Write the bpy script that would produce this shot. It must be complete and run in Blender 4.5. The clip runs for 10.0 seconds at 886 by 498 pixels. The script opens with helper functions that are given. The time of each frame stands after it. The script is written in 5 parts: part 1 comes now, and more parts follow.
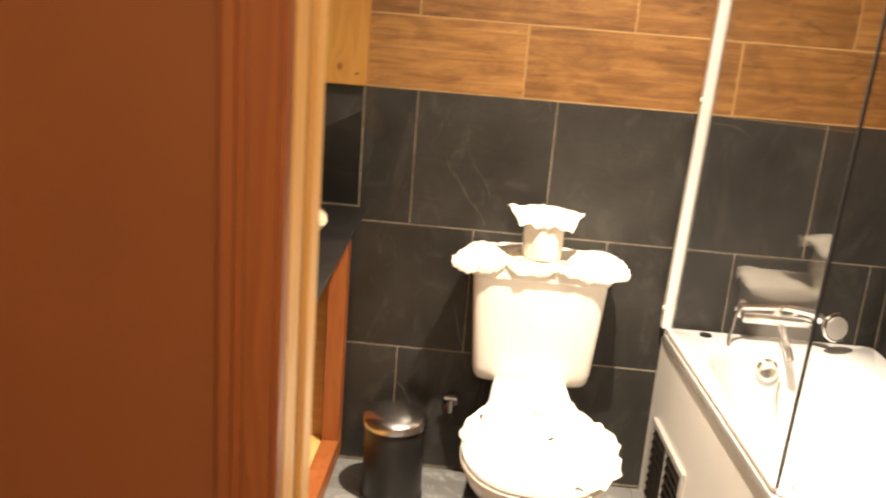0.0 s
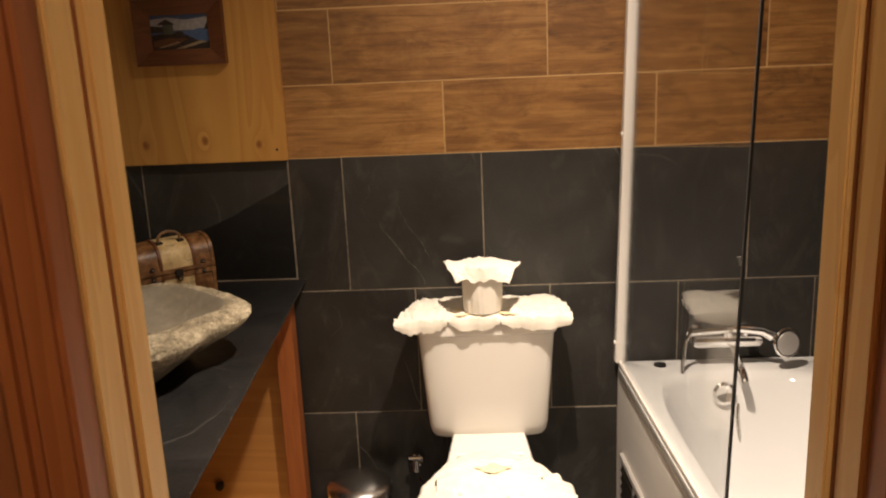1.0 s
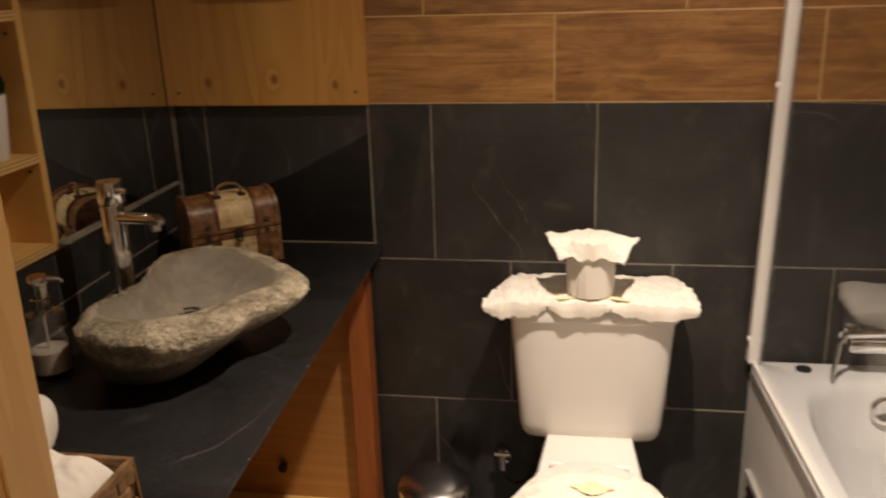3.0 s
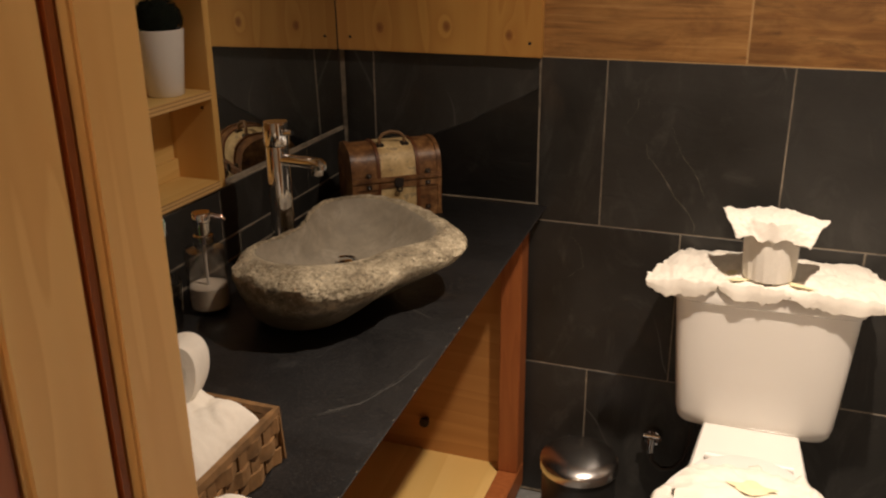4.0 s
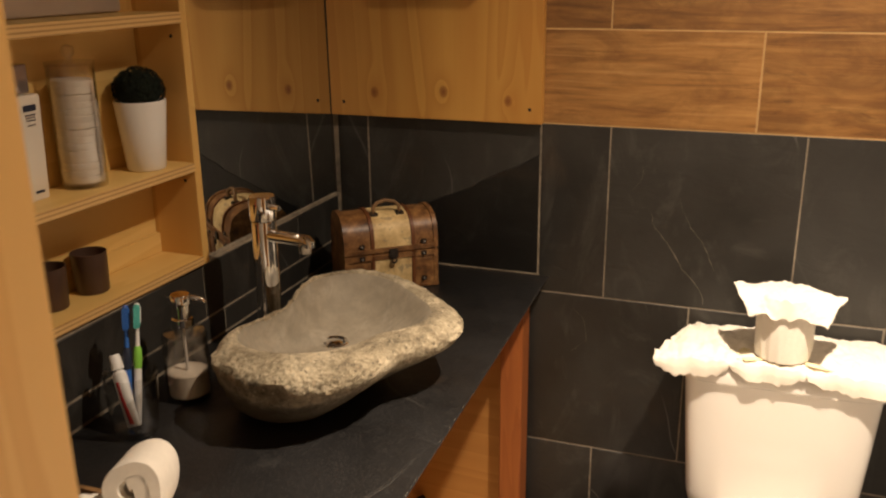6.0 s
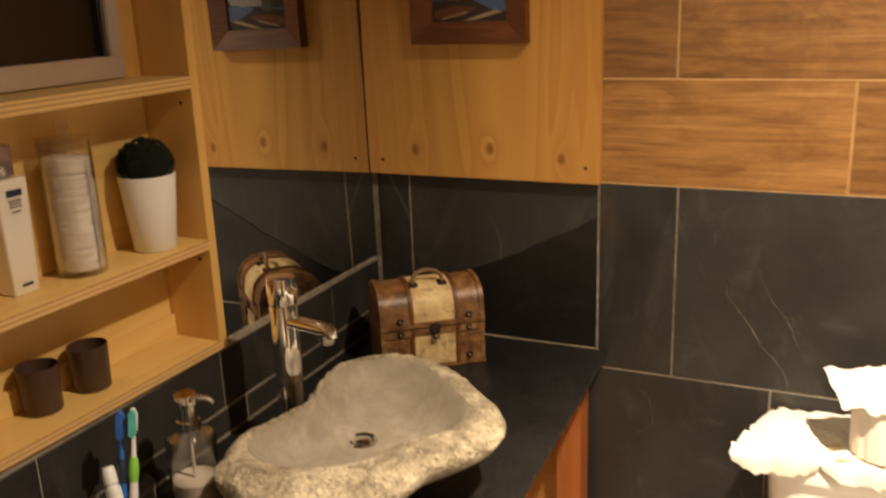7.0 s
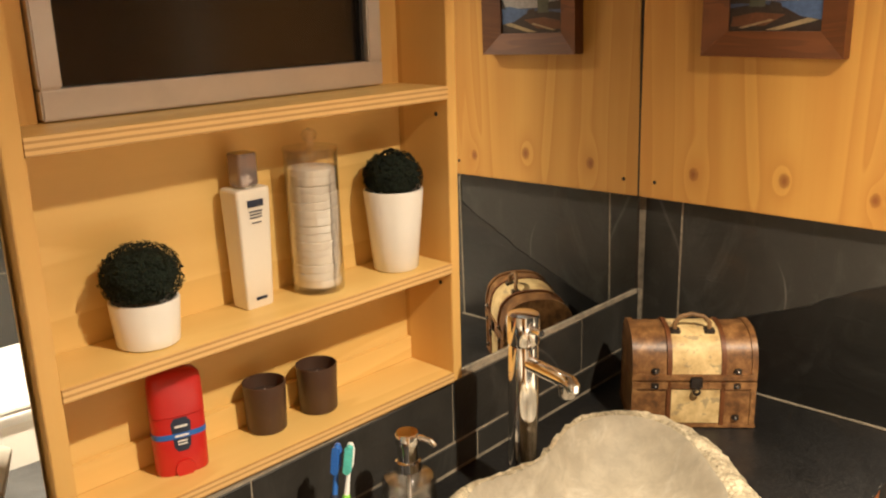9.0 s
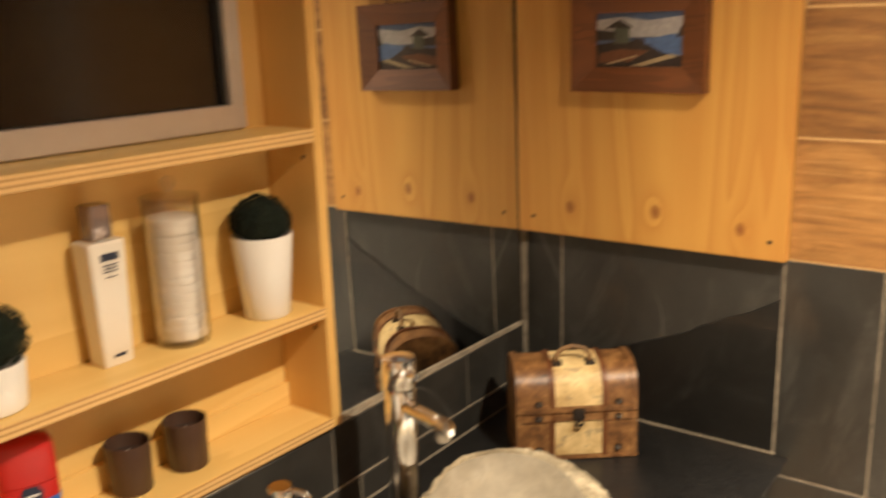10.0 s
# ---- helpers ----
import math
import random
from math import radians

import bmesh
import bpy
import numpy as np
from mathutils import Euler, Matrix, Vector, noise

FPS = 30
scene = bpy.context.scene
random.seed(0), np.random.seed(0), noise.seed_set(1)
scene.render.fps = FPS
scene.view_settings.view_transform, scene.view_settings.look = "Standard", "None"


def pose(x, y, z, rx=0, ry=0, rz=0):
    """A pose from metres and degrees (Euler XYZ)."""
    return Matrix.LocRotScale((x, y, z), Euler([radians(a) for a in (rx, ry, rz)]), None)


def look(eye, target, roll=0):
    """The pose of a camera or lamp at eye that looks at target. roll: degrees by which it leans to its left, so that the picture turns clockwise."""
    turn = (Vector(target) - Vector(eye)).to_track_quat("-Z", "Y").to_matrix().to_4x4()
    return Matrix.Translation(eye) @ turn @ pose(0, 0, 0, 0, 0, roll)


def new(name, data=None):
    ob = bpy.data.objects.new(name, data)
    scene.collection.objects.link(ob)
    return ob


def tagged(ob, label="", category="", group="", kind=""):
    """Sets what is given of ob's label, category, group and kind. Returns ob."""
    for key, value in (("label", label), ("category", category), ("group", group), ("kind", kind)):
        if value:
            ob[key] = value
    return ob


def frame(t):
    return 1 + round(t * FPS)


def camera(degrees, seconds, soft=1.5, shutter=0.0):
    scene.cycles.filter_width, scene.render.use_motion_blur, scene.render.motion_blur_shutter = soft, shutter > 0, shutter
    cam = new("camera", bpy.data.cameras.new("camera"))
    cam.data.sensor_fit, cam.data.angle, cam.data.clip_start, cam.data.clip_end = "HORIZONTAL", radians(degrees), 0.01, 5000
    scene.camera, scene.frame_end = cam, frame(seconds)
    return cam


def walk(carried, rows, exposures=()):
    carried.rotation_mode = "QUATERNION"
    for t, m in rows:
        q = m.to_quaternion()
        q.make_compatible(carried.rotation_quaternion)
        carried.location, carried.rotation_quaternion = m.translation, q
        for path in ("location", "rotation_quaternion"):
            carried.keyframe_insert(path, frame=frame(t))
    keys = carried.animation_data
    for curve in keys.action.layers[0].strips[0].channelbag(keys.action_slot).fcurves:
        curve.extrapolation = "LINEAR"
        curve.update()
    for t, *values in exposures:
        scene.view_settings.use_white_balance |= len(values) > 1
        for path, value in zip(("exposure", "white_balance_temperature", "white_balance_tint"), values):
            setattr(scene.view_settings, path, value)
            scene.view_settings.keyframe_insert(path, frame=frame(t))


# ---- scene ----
cam = camera(53.2, 10.0, soft=2.1, shutter=0.5)
PATH = [
    (0, (0.457, 0.013, 1.450), (0.371, 1.937, 0.912), 4.6),
    (0.5, (0.556, 0.037, 1.545), (0.515, 1.965, 1.014), 0.2),
    (1, (0.627, 0.069, 1.574), (0.542, 2.002, 1.069), -2.5),
    (1.5, (0.686, 0.129, 1.575), (0.512, 2.054, 1.061), -1.8),
    (2, (0.706, 0.218, 1.560), (0.501, 2.116, 0.965), -0.7),
    (2.2, (0.691, 0.284, 1.557), (0.510, 2.175, 0.929), 0.1),
    (3.3, (0.603, 0.500, 1.523), (0.161, 2.350, 0.903), -2.0),
    (3.5, (0.597, 0.519, 1.526), (0.054, 2.331, 0.877), -1.3),
    (4, (0.577, 0.543, 1.510), (-0.066, 2.300, 0.804), -0.6),
    (4.5, (0.562, 0.550, 1.514), (-0.122, 2.291, 0.807), -0.4),
    (5, (0.554, 0.570, 1.529), (-0.094, 2.336, 0.849), -0.6),
    (5.2, (0.544, 0.572, 1.539), (-0.056, 2.362, 0.876), -0.6),
    (6.3, (0.552, 0.718, 1.540), (-0.137, 2.496, 0.937), -0.7),
    (6.5, (0.530, 0.772, 1.551), (-0.180, 2.543, 0.951), -0.9),
    (7, (0.524, 0.865, 1.577), (-0.285, 2.608, 1.022), -2.2),
    (7.5, (0.508, 0.936, 1.608), (-0.442, 2.622, 1.103), -1.7),
    (8, (0.481, 0.968, 1.619), (-0.539, 2.618, 1.133), -1.7),
    (8.5, (0.462, 0.990, 1.614), (-0.698, 2.554, 1.157), -2.5),
    (9, (0.443, 1.025, 1.587), (-0.859, 2.442, 1.044), -1.5),
    (9.5, (0.441, 1.050, 1.588), (-0.848, 2.470, 1.019), -1.9),
    (10, (0.473, 1.078, 1.607), (-0.681, 2.634, 1.111), -1.9),
]
EXPOSURES = [(0.0, 1.1, 6200, 12), (0.5, 0.35, 6150, 13), (1.0, -0.05, 6100, 15), (1.5, -0.27, 6050, 16), (2.0, -0.33, 6000, 17), (3.5, -0.45, 6050, 17), (4.0, -0.37, 6100, 17), (4.5, -0.18, 6200, 17), (5.2, 0.2, 6300, 16), (6.3, 0.36, 6450, 15),
             (7.0, 0.75, 6500, 13), (7.5, 1.0, 6400, 11), (8.0, 1.35, 6300, 9), (9.0, 1.72, 6150, 8), (10.0, 1.66, 6250, 9)]
walk(cam, [(t, look(eye, target, roll)) for t, eye, target, roll in PATH], EXPOSURES)

# ---- light ----
world = bpy.data.worlds.new("night")
world.use_nodes = True
world.node_tree.nodes["Background"].inputs[0].default_value = (0.02, 0.018, 0.015, 1)
world.node_tree.nodes["Background"].inputs[1].default_value = 0.2
scene.world = world

CEILING = 2.36


def bulb(name, kind, energy, colour, radius, place):
    data = bpy.data.lights.new(name, kind)
    data.energy, data.color = energy, colour
    data.shadow_soft_size = radius
    ob = new(name, data)
    ob.matrix_world = pose(*place)
    return ob


WARM = (1.0, 0.81, 0.58)
key = bulb("key_bulb", "SPOT", 92, WARM, 0.028, (0.76, 1.74, CEILING - 0.05))
key.data.spot_size, key.data.spot_blend = radians(140), 1.0
key.matrix_world = pose(0.76, 1.74, CEILING - 0.05, 0, -4, 0)
beam = bulb("key_beam", "SPOT", 215, WARM, 0.028, (0.76, 1.74, CEILING - 0.05))
beam.data.spot_size, beam.data.spot_blend = radians(76), 1.0
bulb("hall_bulb", "POINT", 32, (1.0, 0.80, 0.54), 0.05, (0.75, -0.75, CEILING - 0.12))

# ---- materials ----


class Nodes:
    """A small builder for a principled material."""

    def __init__(self, name, rough=0.5, metal=0.0):
        self.m = bpy.data.materials.new(name)
        self.m.use_nodes = True
        self.t = self.m.node_tree
        self.b = self.t.nodes["Principled BSDF"]
        self.b.inputs["Roughness"].default_value = rough
        self.b.inputs["Metallic"].default_value = metal
        self.co = self.t.nodes.new("ShaderNodeTexCoord").outputs["Object"]

    def node(self, kind, **values):
        n = self.t.nodes.new(kind)
        for k, v in values.items():
            n.inputs[k.replace("_", " ")].default_value = v
        return n

    def link(self, a, b):
        self.t.links.new(a, b)

    def mapped(self, scale, source=None, move=None):
        n = self.t.nodes.new("ShaderNodeMapping")
        n.inputs["Scale"].default_value = scale
        if move is not None:
            self.link(move, n.inputs["Location"])
        self.link(source or self.co, n.inputs["Vector"])
        return n.outputs[0]

    def noise(self, scale, detail=4.0, rough=0.55, vector=None, warp=0.0):
        n = self.node("ShaderNodeTexNoise", Scale=scale, Detail=detail, Roughness=rough, Distortion=warp)
        self.link(vector or self.co, n.inputs["Vector"])
        return n.outputs["Fac"]

    def ramp(self, fac, *stops):
        n = self.t.nodes.new("ShaderNodeValToRGB")
        e = n.color_ramp.elements
        while len(e) < len(stops):
            e.new(0.5)
        for el, (p, c) in zip(e, stops):
            el.position = p
            el.color = (*c, 1) if len(c) == 3 else c
        self.link(fac, n.inputs[0])
        return n.outputs[0]

    def mix(self, fac, a, b, kind="MIX"):
        n = self.t.nodes.new("ShaderNodeMix")
        n.data_type, n.blend_type = "RGBA", kind
        for v, i in ((fac, 0), (a, 6), (b, 7)):
            if isinstance(v, (int, float)):
                n.inputs[i].default_value = v
            elif isinstance(v, tuple):
                n.inputs[i].default_value = (*v, 1)
            else:
                self.link(v, n.inputs[i])
        return n.outputs[2]

    def math(self, op, a, b=0.0):
        n = self.t.nodes.new("ShaderNodeMath")
        n.operation = op
        for v, i in ((a, 0), (b, 1)):
            if isinstance(v, (int, float)):
                n.inputs[i].default_value = v
            else:
                self.link(v, n.inputs[i])
        return n.outputs[0]

    def random(self):
        return self.t.nodes.new("ShaderNodeObjectInfo").outputs["Random"]

    def done(self, colour, bump=None, strength=0.2, distance=0.002, rough=None):
        if isinstance(colour, tuple):
            self.b.inputs["Base Color"].default_value = (*colour, 1)
        else:
            self.link(colour, self.b.inputs["Base Color"])
        if bump is not None:
            n = self.node("ShaderNodeBump", Strength=strength, Distance=distance)
            self.link(bump, n.inputs["Height"])
            self.link(n.outputs[0], self.b.inputs["Normal"])
        if rough is not None:
            self.link(rough, self.b.inputs["Roughness"])
        return self.m


def plain(name, colour, rough=0.5, metal=0.0, vary=0.12, scale=30.0, bump=0.05):
    n = Nodes(name, rough, metal)
    f = n.noise(scale)
    g = n.noise(scale * 0.12, 3)
    dark = tuple(c * (1 - vary) for c in colour)
    lite = tuple(min(1, c * (1 + vary)) for c in colour)
    c = n.mix(0.5, n.ramp(f, (0.3, dark), (0.7, lite)), n.ramp(g, (0.3, dark), (0.7, lite)))
    return n.done(c, f, bump, 0.001)


def slate(name, base=(0.0235, 0.0222, 0.0196), rough=0.5, specks=0.0):
    n = Nodes(name, rough)
    geo = n.t.nodes.new("ShaderNodeNewGeometry").outputs["Position"]
    rnd = n.random()
    seedv = n.t.nodes.new("ShaderNodeCombineXYZ")
    for i in range(3):
        n.link(n.math("MULTIPLY", rnd, 7.0 + 5 * i), seedv.inputs[i])
    v = n.mapped((1, 1, 1), geo, seedv.outputs[0])
    cloud = n.noise(3.2, 6, 0.6, v, 0.6)
    fine = n.noise(60, 5, 0.65, v)
    layer = n.noise(9, 6, 0.6, n.mapped((1, 1, 2.5), geo, seedv.outputs[0]), 1.2)
    c = n.ramp(cloud, (0.3, tuple(x * 0.5 for x in base)), (0.5, base), (0.72, tuple(x * 1.75 for x in base)))
    smoke = n.ramp(n.noise(7, 7, 0.7, n.mapped((1.0, 1.0, 0.45), v), 2.2), (0.52, (0, 0, 0)), (0.75, (1, 1, 1)))
    c = n.mix(n.math("MULTIPLY", smoke, 0.2 if specks else 0.75), c, tuple(x * 3.2 for x in base))
    c = n.mix(n.math("MULTIPLY", fine, 0.35), c, tuple(x * 1.5 for x in base))
    rust = n.ramp(n.noise(2.1, 4, 0.6, v, 0.8), (0.62, (0, 0, 0)), (0.8, (1, 1, 1)))
    c = n.mix(n.math("MULTIPLY", rust, 0.4), c, (0.10, 0.062, 0.035))
    sx = n.t.nodes.new("ShaderNodeSeparateXYZ")
    n.link(v, sx.inputs[0])
    run = n.math("ADD", n.math("ADD", n.math("MULTIPLY", sx.outputs[0], 1.9), n.math("MULTIPLY", sx.outputs[1], 1.3)), n.math("MULTIPLY", sx.outputs[2], 1.25))
    run = n.math("ADD", run, n.math("MULTIPLY", n.noise(2.2, 1.5, 0.5, v), 1.0))
    vein = n.math("SUBTRACT", 1.0, n.math("MULTIPLY", n.math("ABSOLUTE", n.math("SUBTRACT", n.math("FRACT", run), 0.5)), 130.0))
    vein = n.math("MAXIMUM", vein, 0.0)
    gate = n.ramp(n.noise(2.6, 2, 0.5, n.mapped((1, 1, 1), v)), (0.52, (0, 0, 0)), (0.62, (1, 1, 1)))
    vein = n.math("MULTIPLY", vein, gate)
    c = n.mix(n.math("MULTIPLY", vein, 0.2 if specks else 0.55), c, (0.25, 0.235, 0.21))
    if specks:
        sp = n.ramp(n.noise(330, 3, 0.6), (0.53, (0, 0, 0)), (0.70, (1, 1, 1)))
        c = n.mix(n.math("MULTIPLY", sp, 0.15), c, (0.22, 0.21, 0.19))
        smear = n.ramp(n.noise(4, 5, 0.7, None, 1.5), (0.60, (0, 0, 0)), (0.72, (1, 1, 1)))
        c = n.mix(n.math("MULTIPLY", smear, 0.09), c, (0.16, 0.155, 0.145))
    h = n.math("ADD", n.math("MULTIPLY", layer, 1.0), n.math("MULTIPLY", fine, 0.25))
    r = n.ramp(cloud, (0.3, (rough - 0.1,) * 3), (0.8, (rough + 0.14,) * 3))
    return n.done(c, h, 0.28, 0.006, r)


def plank_tile(name):
    n = Nodes(name, 0.42)
    geo = n.t.nodes.new("ShaderNodeNewGeometry").outputs["Position"]
    rnd = n.random()
    seedv = n.t.nodes.new("ShaderNodeCombineXYZ")
    for i in range(3):
        n.link(n.math("MULTIPLY", rnd, 11.0 + 7 * i), seedv.inputs[i])
    v = n.mapped((2.0, 2.0, 26.0), geo, seedv.outputs[0])
    grain = n.noise(2.2, 8, 0.68, v, 0.6)
    saw = n.noise(2.2, 5, 0.7, n.mapped((36, 36, 3.0), geo, seedv.outputs[0]), 0.3)
    soft = n.noise(2.5, 3, 0.5, n.mapped((1, 1, 3), geo, seedv.outputs[0]), 0.4)
    c = n.ramp(grain, (0.27, (0.11, 0.047, 0.012)), (0.48, (0.33, 0.156, 0.042)), (0.74, (0.52, 0.285, 0.088)))
    c = n.mix(n.math("MULTIPLY", n.ramp(saw, (0.50, (0, 0, 0)), (0.80, (1, 1, 1))), 0.12), c, (0.10, 0.05, 0.02))
    blot = n.ramp(n.noise(5, 6, 0.65, n.mapped((1, 1, 2.2), geo, seedv.outputs[0]), 1.6), (0.42, (0, 0, 0)), (0.62, (1, 1, 1)))
    c = n.mix(n.math("MULTIPLY", soft, 0.35), c, (0.34, 0.175, 0.06))
    c = n.mix(n.math("MULTIPLY", blot, 0.5), c, (0.13, 0.055, 0.016))
    smudge = n.ramp(n.noise(6.5, 7, 0.72, n.mapped((1, 1, 3.2), geo, seedv.outputs[0]), 1.0), (0.56, (0, 0, 0)), (0.70, (1, 1, 1)))
    c = n.mix(n.math("MULTIPLY", smudge, n.math("ADD", 0.25, n.math("MULTIPLY", rnd, 0.5))), c, (0.035, 0.018, 0.009))
    streak = n.ramp(n.noise(3.0, 4, 0.6, n.mapped((1.4, 1.4, 40.0), geo, seedv.outputs[0]), 0.4), (0.60, (0, 0, 0)), (0.72, (1, 1, 1)))
    c = n.mix(n.math("MULTIPLY", streak, 0.4), c, (0.52, 0.30, 0.115))
    tone = n.mix(n.math("MULTIPLY", rnd, 0.8), (1.0, 1.0, 1.0), (0.66, 0.62, 0.6))
    c = n.mix(1.0, c, tone, "MULTIPLY")
    return n.done(c, n.math("ADD", grain, n.math("MULTIPLY", saw, 0.1)), 0.22, 0.003)


def pine(name, light=(0.62, 0.38, 0.15), dark=(0.46, 0.235, 0.075), axis="z", knots=(), rough=0.45, tint=None, fine=1.0, wave=5.0):
    """Pine or plywood: stretched growth rings along an axis, with knots at the given places, bent round them."""
    n = Nodes(name, rough)
    geo = n.t.nodes.new("ShaderNodeNewGeometry").outputs["Position"]
    s = {"z": (1, 1, 0.09), "y": (1, 0.09, 1), "x": (0.09, 1, 1)}[axis]
    rnd = n.random()
    seedv = n.t.nodes.new("ShaderNodeCombineXYZ")
    for i in range(3):
        n.link(n.math("MULTIPLY", rnd, 3.0 + 2 * i), seedv.inputs[i])
    v = n.mapped(s, geo, None if knots else seedv.outputs[0])
    big = n.noise(wave, 3, 0.5, v, 0.7)
    for kx, kz, kr in knots:
        d = n.t.nodes.new("ShaderNodeVectorMath")
        d.operation = "SUBTRACT"
        n.link(geo, d.inputs[0])
        d.inputs[1].default_value = (kx, 0, kz)
        m = n.mapped((1 / kr, 0, 0.62 / kr), d.outputs[0])
        ln = n.t.nodes.new("ShaderNodeVectorMath")
        ln.operation = "LENGTH"
        n.link(m, ln.inputs[0])
        near = n.math("POWER", 2.718, n.math("MULTIPLY", n.math("MULTIPLY", ln.outputs["Value"], ln.outputs["Value"]), -0.30))
        big = n.math("ADD", big, n.math("MULTIPLY", near, 0.10))
    rings = n.math("FRACT", n.math("MULTIPLY", big, 11.0))
    rings = n.ramp(rings, (0.0, (0.15,) * 3), (0.6, (0.65,) * 3), (0.92, (1, 1, 1)), (1.0, (0.15,) * 3))
    fib = n.noise(140 * fine, 4, 0.6, n.mapped(tuple(x if x == 1 else 0.03 for x in s), geo))
    tone = n.noise(6, 3, 0.5, n.mapped(tuple(x if x == 1 else 0.15 for x in s), geo, seedv.outputs[0]))
    mid = tuple((a + b) / 2 for a, b in zip(light, dark))
    c = n.mix(rings, light, tuple(0.3 * a + 0.7 * b for a, b in zip(light, dark)))
    c = n.mix(n.math("MULTIPLY", n.ramp(tone, (0.35, (0, 0, 0)), (0.7, (1, 1, 1))), 0.55), c, dark)
    c = n.mix(n.math("MULTIPLY", fib, 0.35), c, dark)
    for kx, kz, kr in knots:
        d = n.t.nodes.new("ShaderNodeVectorMath")
        d.operation = "SUBTRACT"
        n.link(geo, d.inputs[0])
        d.inputs[1].default_value = (kx, 0, kz)
        m = n.mapped((1 / kr, 0, 0.75 / kr), d.outputs[0])
        ln = n.t.nodes.new("ShaderNodeVectorMath")
        ln.operation = "LENGTH"
        n.link(m, ln.inputs[0])
        wob = n.math("ADD", ln.outputs["Value"], n.math("MULTIPLY", n.noise(90, 2), 0.3))
        core = n.ramp(wob, (0.0, (0.95,) * 3), (0.4, (0.80,) * 3), (0.75, (0.55,) * 3), (1.0, (0.0,) * 3))
        c = n.mix(core, c, (0.20, 0.058, 0.013))
    if tint:
        c = n.mix(1.0, c, tint, "MULTIPLY")
    return n.done(c, fib, 0.1, 0.001)


def glass(name, tint=(0.99, 0.995, 0.995), gloss=0.02, ior=1.42, power=4.5):
    """Thin clear glass: lets light straight through, with a mirror sheen at grazing angles."""
    n = Nodes(name)
    out = n.t.nodes["Material Output"]
    clear = n.t.nodes.new("ShaderNodeBsdfTransparent")
    clear.inputs[0].default_value = (*tint, 1)
    shine = n.t.nodes.new("ShaderNodeBsdfGlossy")
    shine.inputs["Roughness"].default_value = gloss
    face = n.t.nodes.new("ShaderNodeLayerWeight")
    face.inputs["Blend"].default_value = 0.5
    sheen = n.math("ADD", n.math("MULTIPLY", n.math("POWER", face.outputs["Facing"], power), 0.8), ior - 1.40)
    mx = n.t.nodes.new("ShaderNodeMixShader")
    n.link(sheen, mx.inputs[0])
    n.link(clear.outputs[0], mx.inputs[1])
    n.link(shine.outputs[0], mx.inputs[2])
    n.link(mx.outputs[0], out.inputs["Surface"])
    return n.m


def striped_ply(name):
    """The layered edge of plywood: thin light and dark plies."""
    n = Nodes(name, 0.6)
    geo = n.t.nodes.new("ShaderNodeNewGeometry").outputs["Position"]
    z = n.t.nodes.new("ShaderNodeSeparateXYZ")
    n.link(geo, z.inputs[0])
    w = n.math("FRACT", n.math("MULTIPLY", n.math("ADD", z.outputs[2], n.math("MULTIPLY", n.noise(20, 2), 0.001)), 140.0))
    c = n.ramp(w, (0.5, (0.72, 0.47, 0.19)), (0.6, (0.46, 0.25, 0.08)), (0.9, (0.48, 0.27, 0.09)), (1.0, (0.72, 0.47, 0.19)))
    return n.done(c, n.noise(200), 0.1, 0.001)


M = {}
M["slate"] = slate("slate")
M["slate_top"] = slate("slate_worktop", (0.0078, 0.0076, 0.0080), 0.40, 1.0)
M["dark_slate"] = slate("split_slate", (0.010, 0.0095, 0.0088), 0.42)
M["grout"] = plain("grout", (0.26, 0.22, 0.165), 0.9, vary=0.55, scale=60, bump=0.4)
M["plank"] = plank_tile("wood_look_tile")
M["warm_grout"] = plain("warm_grout", (0.52, 0.33, 0.14), 0.85, vary=0.2, scale=60)
KNOTS = ((-0.317, 1.257, 0.013), (-0.145, 1.264, 0.014), (0.008, 1.249, 0.012))
M["panel"] = pine("knotty_pine_board", (0.62, 0.352, 0.082), (0.43, 0.19, 0.036), "z", KNOTS)
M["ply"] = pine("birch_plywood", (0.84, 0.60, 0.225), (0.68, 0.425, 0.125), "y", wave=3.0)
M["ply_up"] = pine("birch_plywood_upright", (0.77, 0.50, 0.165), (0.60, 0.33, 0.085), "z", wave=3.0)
M["ply_edge"] = striped_ply("plywood_edge")
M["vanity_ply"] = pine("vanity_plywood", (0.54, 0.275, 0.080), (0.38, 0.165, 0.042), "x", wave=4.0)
M["red_pine"] = pine("stained_pine", (0.46, 0.155, 0.042), (0.27, 0.075, 0.018), "z", wave=7.0)
M["jamb"] = pine("varnished_pine", (0.90, 0.60, 0.22), (0.70, 0.38, 0.11), "z", wave=9.0, fine=0.35)
M["brown"] = plain("brown_paint", (0.29, 0.095, 0.028), 0.45, vary=0.07, scale=9, bump=0.02)
M["ceramic"] = plain("glazed_ceramic", (0.80, 0.77, 0.72), 0.12, vary=0.015, scale=5, bump=0.0)
M["enamel"] = plain("bath_enamel", (0.80, 0.80, 0.80), 0.14, vary=0.015, scale=5, bump=0.0)
M["white_plastic"] = plain("white_plastic", (0.76, 0.73, 0.69), 0.35, vary=0.03, scale=12, bump=0.01)
M["cloth"] = plain("white_cloth", (0.82, 0.77, 0.68), 0.95, vary=0.05, scale=160, bump=0.4)
M["lace"] = plain("yellow_trim", (0.80, 0.72, 0.46), 0.9, vary=0.2, scale=90, bump=0.3)
M["chrome"] = plain("chrome", (0.86, 0.85, 0.84), 0.07, 1.0, vary=0.02, scale=8, bump=0.0)
M["steel"] = plain("brushed_steel", (0.62, 0.60, 0.58), 0.24, 1.0, vary=0.15, scale=14, bump=0.03)
